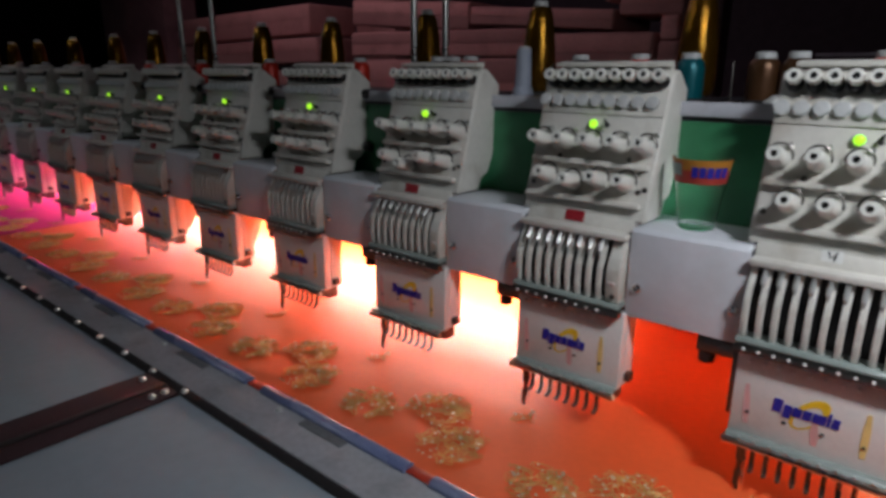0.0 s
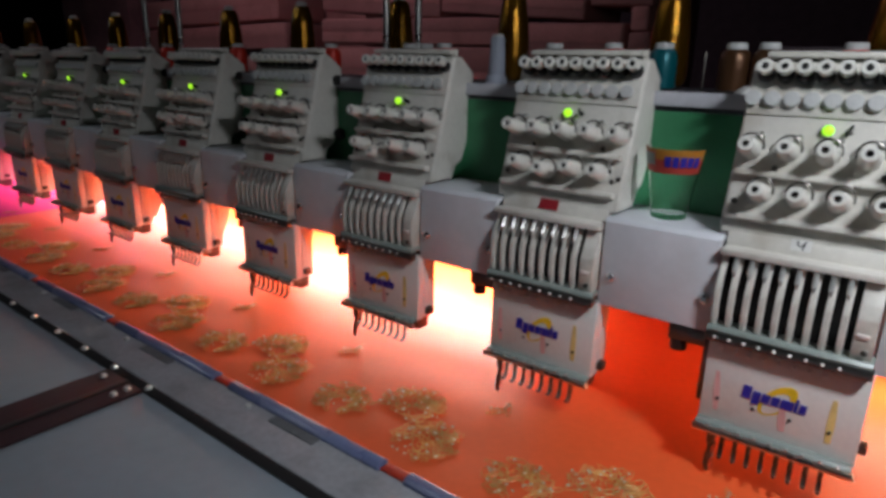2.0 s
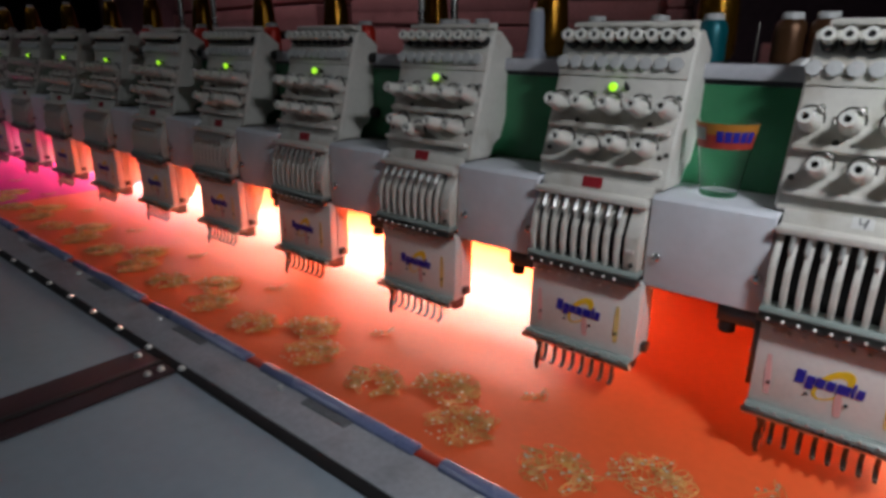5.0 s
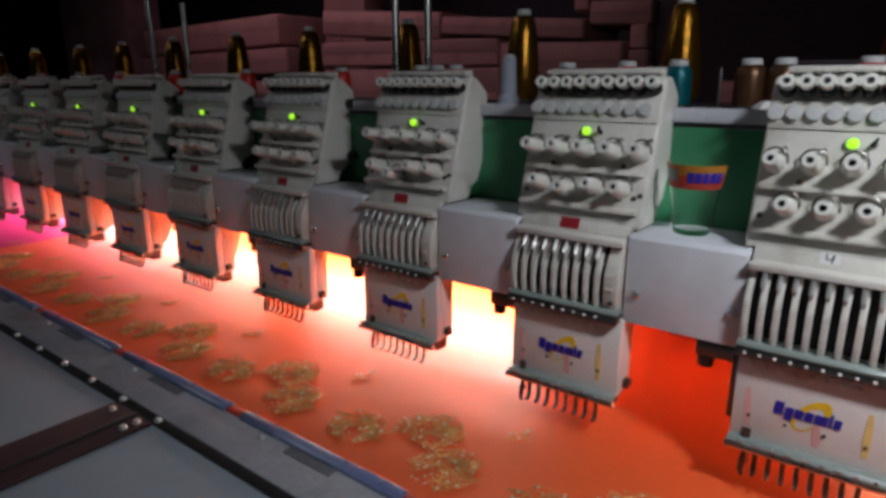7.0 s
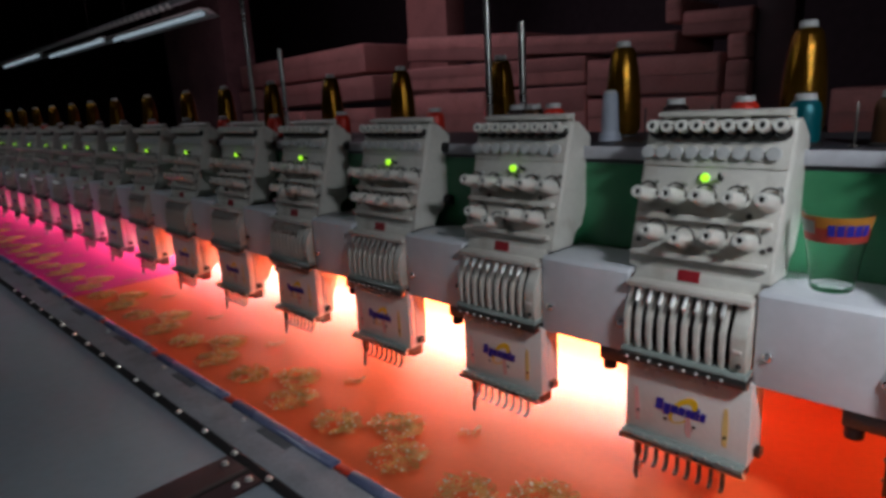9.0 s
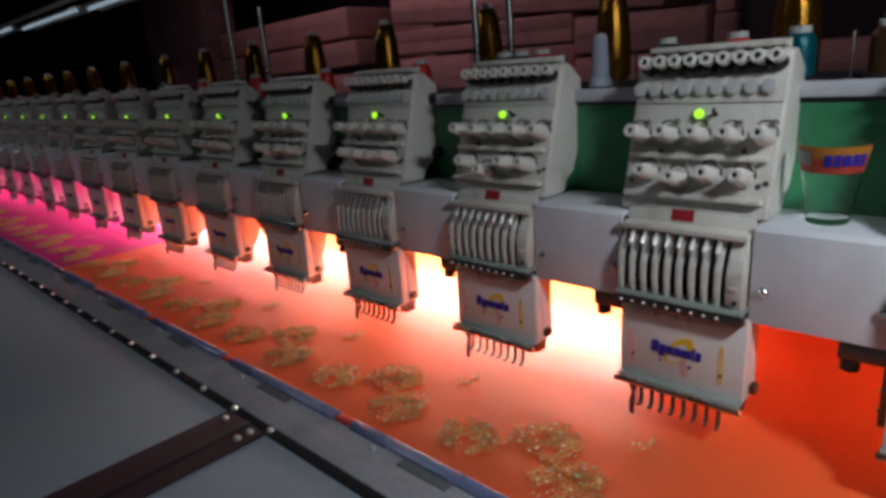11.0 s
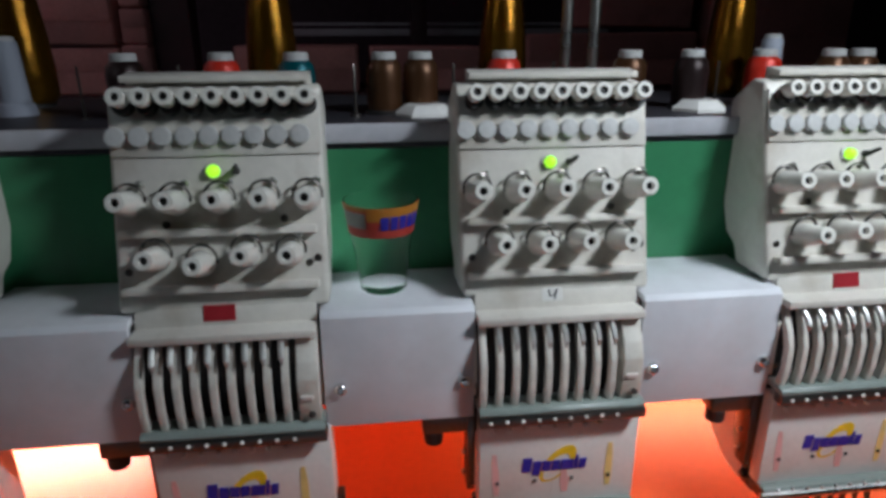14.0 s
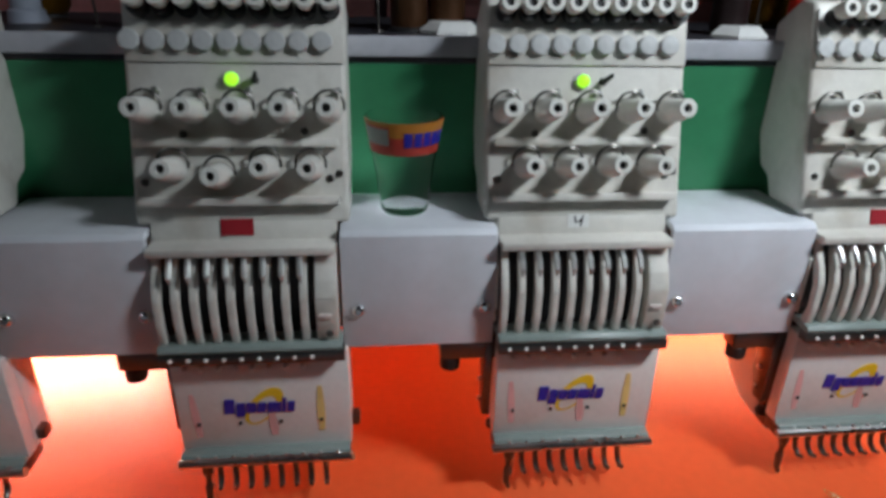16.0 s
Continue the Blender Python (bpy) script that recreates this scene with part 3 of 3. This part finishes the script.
def motif(cx, cy, rx, ry, seed, loops, dots):
    """Gold looped threads and small bright sequins within an oval."""
    rng = random.Random(seed)
    bm, sq = B(), B()
    for _ in range(loops):
        a, r = rng.uniform(0, 2 * math.pi), math.sqrt(rng.random()) * 0.85
        px, py = cx + rx * r * math.cos(a), cy + ry * r * math.sin(a)
        ang, ln, wd = rng.uniform(0, math.pi), rng.uniform(0.008, 0.018), rng.uniform(0.003, 0.0062)
        pts = []
        for k in range(9):
            u = 2 * math.pi * k / 9
            ex, ey = ln * math.cos(u), wd * math.sin(u)
            pts.append((px + ex * math.cos(ang) - ey * math.sin(ang), py + ex * math.sin(ang) + ey * math.cos(ang), 0.0014 + 0.0005 * math.sin(3 * u)))
        tube(bm, pts, rng.uniform(0.00035, 0.0006), 4, True)
    for _ in range(dots):
        a, r = rng.uniform(0, 2 * math.pi), math.sqrt(rng.random())
        px, py = cx + rx * r * math.cos(a), cy + ry * r * math.sin(a)
        tilt = Vector((rng.uniform(-0.2, 0.2), rng.uniform(-0.2, 0.2), 1)).normalized()
        rr = rng.uniform(0.0014, 0.0022)
        lathe(sq, [(rr, 0), (rr, 0.0006), (rr * 0.6, 0.0007), (rr * 0.45, 0.0001)], (px, py, 0.0024), tilt, 7)
    return bm, sq


MOTIFS = []
for n, (cx, cy, rx, ry, lo, do) in enumerate([(0.06, -0.185, 0.044, 0.036, 40, 24), (0.144, -0.137, 0.048, 0.038, 46, 28), (0.207, -0.19, 0.042, 0.043, 44, 28), (-0.03, -0.076, 0.014, 0.013, 2, 6)]):
    bm, sq = motif(cx, cy, rx, ry, 11 + n, lo, do)
    MOTIFS.append((mesh_of("embroidery", bm, GOLD_THREAD), mesh_of("sequins", sq, SEQUIN)))
for i in range(FAR, NEAR + 1):
    owner = orange if i * P > SPLIT - 0.1 else pink
    for a, b in MOTIFS:
        tagged(piece("embroidery", a, owner, (i * P, 0, 0)), "looped gold embroidery thread", kind="stuff")
        tagged(piece("sequin_work", b, owner, (i * P, 0, 0)), "small silvery sequins", kind="stuff")

frame_thing = tagged(new("hoop_frame"), "grey metal cloth frame with blue edge clips on the table", "frame")
frame_thing.location = (0, 0, CLOTH)
part("front_rail", prism(B(), [(-0.325, -0.0005), (-0.258, 0.0005), (-0.258, -0.0042), (-0.325, -0.0042)], X0, X1, 0.0015), ALUMINIUM, frame_thing)
part("rail_lip", prism(B(), [(-0.339, -0.0035), (-0.3255, -0.001), (-0.3255, -0.0046), (-0.339, -0.0046)], X0, X1, 0.001), BLACK, frame_thing)
clip_me = mesh_of("edge_clip", prism(B(), [(EDGE - 0.013, -0.001), (EDGE - 0.014, 0.004), (EDGE - 0.009, 0.0085), (EDGE, 0.0085), (EDGE + 0.004, 0.005), (EDGE + 0.004, 0.0015)], 0, 0.277, 0.0012), CLIP_BLUE)
pad_me = mesh_of("clip_pad", box(B(), 0.105, 0.185, EDGE - 0.027, EDGE - 0.012, -0.001, 0.002, 0.0008), PAD_GREY)
tape_me = mesh_of("red_tape", box(B(), 0.278, 0.312, EDGE - 0.011, EDGE + 0.003, 0.0012, 0.0035, 0.0006), RED_TAPE)
rail_screw = mesh_of("rail_screw", lathe(B(), [(0.005, 0), (0.005, 0.0022), (0.0036, 0.0045), (0.0022, 0.005), (0.0018, 0.0035)], seg=12), BRIGHT_SCREW)
x = -0.3
while x > X0 + 0.35:
    x -= 0.313
x0 = x
k = 0
while x0 + 0.313 * k < X1 - 0.28:
    xx = x0 + 0.313 * k
    piece("edge_clip", clip_me, frame_thing, (xx, 0, 0))
    piece("clip_pad", pad_me, frame_thing, (xx, 0, 0))
    piece("red_tape", tape_me, frame_thing, (xx, 0, 0))
    piece("rail_screw", rail_screw, frame_thing, (xx + 0.059, -0.277, -0.0003))
    k += 1
for xx in [-0.676 - 0.094 * j for j in range(16)]:
    piece("rail_screw", rail_screw, frame_thing, (xx - 0.02, -0.333, -0.001))
part("cross_bar", box(B(), -0.795, -0.7, -1.3, -0.3395, -0.0055, -0.001, 0.0012), MAROON, frame_thing, "dark maroon cross bar")
part("cross_bar_rib", box(B(), -0.742, -0.732, -1.3, -0.34, -0.001, 0.0015, 0.0008), BLACK, frame_thing)
for xx, yy in ((-0.715, -0.352), (-0.715, -0.37), (-0.775, -0.355)):
    piece("rail_screw", rail_screw, frame_thing, (xx, yy, -0.001))

# table panels under the frame
def table():
    t = tagged(new("machine_table"), "grey laminate machine table on steel legs", "table")
    part("tabletop", box(B(), X0, X1, -1.3, -0.3, 0.797, 0.822, 0.003), LAMINATE, t)
    part("support_board", box(B(), X0, X1, -1.3, 0.36, 0.755, 0.7835), MAROON, t)
    leg = mesh_of("leg", box(B(), -0.03, 0.03, -0.03, 0.03, 0, 0.755, 0.004), DARK_STEEL)
    for lx in (X0 + 0.2, -4, -2.5, -1, 0.6):
        for ly in (-1.2, 0.2):
            piece("leg", leg, t, (lx, ly, 0))


table()

# ---------------------------------------------------------------- threads on the shelf
SHELF_TOP = 1.224


def spool_parts(kind, mat):
    """Meshes of a small spool (thread, cap, base) or a tall cone."""
    if kind == "small":
        body = lathe(B(), [(0.0175, 0.004), (0.0183, 0.008), (0.018, 0.041), (0.0165, 0.049), (0.0125, 0.0535)], seg=22)
        cap = lathe(B(), [(0.0122, 0.0535), (0.0124, 0.055), (0.0118, 0.0605), (0.0102, 0.0612), (0.004, 0.0612)], seg=18)
        base = lathe(B(), [(0.021, 0), (0.021, 0.003), (0.018, 0.0045)], seg=20)
    else:
        body = lathe(B(), [(0.024, 0.004), (0.029, 0.012), (0.0295, 0.04), (0.028, 0.075), (0.0245, 0.11), (0.02, 0.136), (0.0165, 0.143), (0.012, 0.146)], seg=26)
        cap = lathe(B(), [(0.0118, 0.146), (0.0115, 0.1535), (0.0095, 0.155), (0.0035, 0.155)], seg=16)
        base = lathe(B(), [(0.024, 0), (0.024, 0.003), (0.02, 0.0045)], seg=20)
    return [mesh_of("thread", body, mat), mesh_of("tip", cap, GREY_PLASTIC), mesh_of("base", base, BLACK)]


SPOOLS = {n: spool_parts("small", m) for n, m in (("brown", BROWN_THREAD), ("black", BLACK_THREAD), ("red", RED_THREAD), ("teal", TEAL_THREAD))}
SPOOLS["gold"] = spool_parts("tall", GOLD_CONE)
pad_mesh = mesh_of("foam_pad", lathe(B(), [(0.03, 0), (0.03, 0.003), (0.02, 0.011)], seg=6), PAPER)
cone_mesh = mesh_of("thread", lathe(B(), [(0.0185, 0), (0.0165, 0.011), (0.014, 0.013), (0.0115, 0.07), (0.0105, 0.072)], seg=18), WHITE_THREAD)


def spool(kind, x, y=0.155, pad=False, lean=0.0):
    tall = kind == "gold"
    s = new("thread_cone" if tall else "thread_spool")
    s.matrix_world = pose(x, y, SHELF_TOP, lean * 0.4, lean, 0)
    if pad:
        piece("foam_pad", pad_mesh, s, (0.002, -0.022, 0))
    for me in SPOOLS[kind]:
        piece(me.name.split(".")[0], me, s)
    words = {"gold": "tall cone of metallic gold thread", "brown": "brown thread spool with a white cap", "black": "black thread spool with a white cap",
             "red": "bright red thread spool with a white cap", "teal": "teal thread spool with a white cap"}[kind]
    return tagged(s, words + " on the grey shelf", "thread cone" if tall else "thread spool", "threads on the shelf")


for kind, x, y, pad in [("teal", -0.216, 0.15, 0), ("red", -0.289, 0.16, 0), ("black", -0.38, 0.16, 0), ("brown", -0.13, 0.16, 0), ("brown", -0.093, 0.16, 1), ("red", -0.006, 0.16, 0),
                        ("brown", 0.13, 0.16, 0), ("black", 0.2, 0.16, 1), ("red", 0.283, 0.16, 0), ("brown", 0.364, 0.16, 0), ("brown", 0.398, 0.16, 0),
                        ("black", -0.657, 0.16, 0), ("brown", -0.63, 0.17, 0), ("red", -0.583, 0.16, 0)]:
    spool(kind, x, y, bool(pad))
for x in (0.317, 0.02, -0.257, -0.532, -0.797, -1.09, -1.365, -1.659, -1.949, -2.237, -2.6, -2.974, -3.3, -3.6, -3.956, -4.318, -4.651, -5.0):
    spool("gold", x, 0.29)
for x in (-0.855, -1.152, -1.442, -1.72):
    spool("red", x, 0.16)
rng = random.Random(9)
for i in range(-7, FAR - 1, -1):
    spool(rng.choice(["brown", "black", "red"]), i * P - 0.03, 0.14)
white = tagged(new("white_thread_cone"), "slim white thread cone on the grey shelf", "thread cone", "threads on the shelf")
white.location = (-0.504, 0.199, SHELF_TOP)
piece("thread", cone_mesh, white)
piece("tip", mesh_of("tip", lathe(B(), [(0.0095, 0.072), (0.0095, 0.076), (0.004, 0.077)], seg=12), GREY_PLASTIC), white)
white2 = copy_thing(white, pose(0.322, 0.21, SHELF_TOP))

# bare spindle pins
pin = mesh_of("spindle_pin", lathe(B(), [(0.006, 0), (0.006, 0.002), (0.0014, 0.003), (0.0013, 0.048), (0.0006, 0.05)], seg=8), DARK_STEEL)
for x, y in ((-0.16, 0.14), (-0.06, 0.15), (0.05, 0.17), (0.02, 0.22), (0.165, 0.2), (-0.33, 0.16), (0.225, 0.15), (-0.42, 0.15)):
    p = piece("spindle_pin", pin, None, (x, y, SHELF_TOP))
    tagged(p, "thin dark steel spindle pin on the shelf", "pin", "spindle pins")

# thread stand poles
for x, y, top in ((-0.768, 0.22, 1.75), (-0.69, 0.22, 1.425), (-1.643, 0.22, 1.6), (-1.48, 0.22, 1.45), (0.078, 0.22, 1.75), (0.11, 0.22, 1.6)):
    pole = part("stand_pole", tube(B(), [(0, 0, 0), (0, 0, top - SHELF_TOP)], 0.0063, 12), STEEL)
    pole.location = (x, y, SHELF_TOP)
    tagged(pole, "thin steel thread stand pole on the shelf", "pole", "thread stand poles")

# drinking glass on the beam
def tumbler():
    g = tagged(new("drinking_glass"), "clear drinking glass with a colourful printed band", "glass")
    g.location = (-0.141, 0.008, 1.0921)
    part("glass_body", lathe(B(), [(0.018, 0), (0.02, 0.002), (0.0248, 0.04), (0.0312, 0.08), (0.0302, 0.08), (0.0238, 0.04), (0.019, 0.007), (0.008, 0.006)], seg=40), GLASS, g).visible_shadow = False

    def band(name, z0, z1, a0, a1, mat, lift):
        bm = B()
        k = 18
        ring = []
        for i in range(k + 1):
            a = radians(a0 + (a1 - a0) * i / k)
            col = []
            for z in (z0, z1):
                r = 0.0248 + (z - 0.04) / 0.04 * 0.0064 + lift
                col.append(bm.verts.new((r * math.cos(a), r * math.sin(a), z)))
                col.append(bm.verts.new(((r + 0.0003) * math.cos(a), (r + 0.0003) * math.sin(a), z)))
            ring.append(col)
        for p, q in zip(ring, ring[1:]):
            bm.faces.new((p[1], q[1], q[3], p[3]))
            bm.faces.new((p[0], p[2], q[2], q[0]))
            bm.faces.new((p[2], p[3], q[3], q[2]))
            bm.faces.new((p[0], q[0], q[1], p[1]))
        part(name, bm, mat, g)

    band("red_band", 0.053, 0.079, 185, 355, LABEL_RED, 0.0003)
    band("yellow_patch", 0.0675, 0.079, 246, 355, LABEL_ORANGE, 0.0007)
    band("rim_stripe", 0.0755, 0.079, 188, 245, LABEL_ORANGE, 0.0007)
    band("green_patch", 0.061, 0.074, 196, 244, GUIDE_GREEN, 0.0007)
    for k in range(5):
        band("blue_patch", 0.0605, 0.0715, 268 + 15 * k, 280 + 15 * k, BLUE_INK, 0.0011)



tumbler()

# ---------------------------------------------------------------- goods stacked behind
def carton(x0, x1, y0, z0, z1, depth=0.35, lean=0.0):
    bm = box(B(), 0, x1 - x0, 0, depth, 0, z1 - z0, 0.012, 3)
    ob = tagged(new("carton"))
    part("carton_body", bm, CARTON, ob)
    w, t = x1 - x0, z1 - z0
    part("flap", box(B(), 0.012, w - 0.012, -0.003, 0.0, t * 0.5, t - 0.008, 0.001), CARTON, ob)
    ob.matrix_world = pose(x0, y0, z0, 0, lean, 0)
    return tagged(ob, "dusty pink wrapped carton in a stack", "carton", "cartons stacked behind the machine")


def goods():
    bench = tagged(new("storage_bench"), "dark wooden bench under the stacked cartons", "bench")
    part("bench_top", box(B(), -5.4, 2.1, 2.06, 2.7, 1.045, 1.085, 0.004), MAROON, bench)
    leg = mesh_of("bench_leg", box(B(), -0.04, 0.04, -0.04, 0.04, 0, 1.045), MAROON)
    for lx in (-5.3, -3.5, -1.7, 0.1, 2.0):
        for ly in (2.12, 2.64):
            piece("bench_leg", leg, bench, (lx, ly, 0))
    low = 1.0865
    # (x0, x1, z0, z1, lean in degrees)
    rows = [
        (-5.25, -4.3, low, 1.265, 0), (-4.29, -3.42, low, 1.27, 0), (-5.25, -3.38, 1.29, 1.455, -1.0), (-5.24, -3.49, 1.475, 1.668, -1.2),
        (-3.05, -2.4, low, 1.335, 0), (-2.39, -1.73, low, 1.335, 0), (-1.72, -1.07, low, 1.262, 0),
        (-3.05, -1.73, 1.36, 1.498, 0.8), (-1.72, -1.07, 1.28, 1.452, 1.2),
        (-3.03, -2.1, 1.545, 1.69, 4.0), (-2.09, -1.26, 1.51, 1.6, 4.0),
        (-1.06, -0.955, low, 1.27, 0), (-1.05, -0.955, 1.272, 1.4, 0.6), (-1.045, -0.965, 1.403, 1.505, -1.5), (-1.25, -0.955, 1.515, 1.62, 2.0), (-1.33, -1.255, 1.58, 1.68, -2.0),
        (-0.65, -0.17, low, 1.266, 0), (-0.125, 0.34, low, 1.26, 0.3), (0.52, 1.26, low, 1.305, -0.6), (0.8, 1.22, 1.335, 1.62, 1.0), (1.3, 1.95, low, 1.5, 0),
    ]
    for x0, x1, z0, z1, lean in rows:
        carton(x0, x1, 2.1 + 0.02 * math.sin(x0 * 9 + z0 * 20), z0, z1, 0.42, lean)
    for name, x, y, w, d, mat, text in (("wall_post", -3.72, 2.75, 0.42, 0.2, CARTON, "pink painted upright post behind the cartons"),
                                        ("wall_post", -0.95, 2.14, 0.145, 0.12, MAROON, "dark maroon upright post beside the cartons"),
                                        ("wall_post", 0.09, 2.75, 0.08, 0.1, MAROON, "dark maroon upright post"),
                                        ("brick_pier", -6.7, 2.1, 1.25, 0.3, BRICK_SHADED, "pink brick pier by the far aisle, shade in its colour")):
        post = part(name, box(B(), 0, w, 0, d, 0, 3.2, 0.006), mat)
        post.location = (x, y, 0)
        tagged(post, text, "post", kind="structure")
    rail = part("window_rail", box(B(), -0.6, 1.2, 3.0, 3.04, 1.3, 1.335, 0.002), SHELF)
    box_rail = part("window_rail", box(B(), -0.6, 1.2, 3.0, 3.03, 1.352, 1.366, 0.002), SHELF)
    for r in (rail, box_rail):
        tagged(r, "pale horizontal rail behind the machine", "rail", kind="structure")


goods()

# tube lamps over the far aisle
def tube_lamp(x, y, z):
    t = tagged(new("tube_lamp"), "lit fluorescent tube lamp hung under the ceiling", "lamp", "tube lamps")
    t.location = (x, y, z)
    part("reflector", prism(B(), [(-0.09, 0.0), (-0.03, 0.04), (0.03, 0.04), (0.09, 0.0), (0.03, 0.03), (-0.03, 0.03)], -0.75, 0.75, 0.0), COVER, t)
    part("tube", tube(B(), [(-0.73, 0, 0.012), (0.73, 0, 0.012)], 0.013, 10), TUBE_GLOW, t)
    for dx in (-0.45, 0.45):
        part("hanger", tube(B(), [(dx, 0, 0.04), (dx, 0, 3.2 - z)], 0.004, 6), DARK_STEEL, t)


# the last two hang out of view, added as housings for the fill lamps
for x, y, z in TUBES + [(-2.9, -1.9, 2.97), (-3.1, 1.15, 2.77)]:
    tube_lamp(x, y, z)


# unseen shade and cord, added to house the aisle light
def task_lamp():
    t = tagged(new("task_lamp"), "unseen lamp shade on a cord, added for the aisle light", "lamp")
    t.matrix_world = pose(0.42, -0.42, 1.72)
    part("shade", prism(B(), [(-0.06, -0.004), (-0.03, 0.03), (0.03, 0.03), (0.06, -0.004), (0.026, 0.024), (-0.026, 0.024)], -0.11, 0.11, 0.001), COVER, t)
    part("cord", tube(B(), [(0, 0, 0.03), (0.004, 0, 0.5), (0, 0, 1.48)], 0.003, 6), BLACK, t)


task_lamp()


def cable_rail():
    r = tagged(new("cable_rail"), "grey overhead rail above the tube lamps, its glints drawn as white studs", "rail")
    part("rail_bar", box(B(), -10.5, -2.8, 0.99, 1.03, 1.925, 1.955, 0.003), SHELF, r)
    # white studs stand in for the row of reflections along the rail
    stud = mesh_of("stud", lathe(B(), [(0.018, 0), (0.02, 0.012), (0.012, 0.03)], seg=8), PEARL)
    for k in range(46):
        piece("stud", stud, r, (-8.4 + 0.1 * k, 0.985, 1.91))
    for x in (-9.5, -7.0, -4.0):
        part("rail_hanger", tube(B(), [(x, 1.01, 1.955), (x, 1.01, 3.2)], 0.006, 6), DARK_STEEL, r)


cable_rail()

# ---------------------------------------------------------------- what moves
def motions():
    # cloth and frame shift together, as the pattern is sewn
    shift = [(0, 0.0, 0.0), (0.5, 0.001, 0.0), (1.0, 0.001, 0.004), (1.5, 0.003, 0.003), (2.0, 0.008, -0.008), (2.5, 0.008, -0.006), (3.0, 0.008, -0.011),
             (3.5, 0.011, -0.014), (5.8, 0.009, -0.021), (6.5, 0.009, -0.022), (7.0, 0.008, -0.021), (7.5, 0.013, -0.024), (8.0, 0.014, -0.019), (8.5, 0.017, -0.022), (9.0, 0.018, -0.025),
             (9.2, 0.02, -0.023), (11.3, 0.017, -0.016), (12.0, 0.015, -0.018), (13.0, 0.016, -0.018), (14.5, 0.018, -0.018), (16.0, 0.018, -0.02)]
    for ob in (orange, pink, frame_thing):
        walk(ob, [(t, pose(dx, dy, CLOTH)) for t, dx, dy in shift])
    # working feet: 0 down on the cloth, 1 up
    state = {0: 0, 0.5: 1, 1.0: 0.1, 1.5: 0, 2.0: 0.2, 2.5: 0.1, 3.0: 0, 3.5: 1, 6.0: 0, 6.5: 0, 7.0: 1, 7.5: 1, 8.0: 0.4, 8.5: 0, 9.0: 0, 11.5: 0.5, 12.0: 0.4, 12.5: 0,
             13.0: 0, 13.5: 0.1, 14.0: 0.5, 14.5: 0.2, 15.0: 0, 15.5: 0.5, 16.0: 0.2}
    rows = []
    for k in range(161):
        t = k / 10
        if t in state:
            rows.append((t, state[t]))
        elif k % 5 in (2, 3):
            near = state.get(round(t * 2) / 2, 0.3)
            rows.append((t, 0.9 if (k % 5 == 2) == (near < 0.5) else 0.05))
    for wf in WORKING:
        walk(wf, [(t, pose(-0.048, 0, 0.021 * up)) for t, up in rows])


motions()
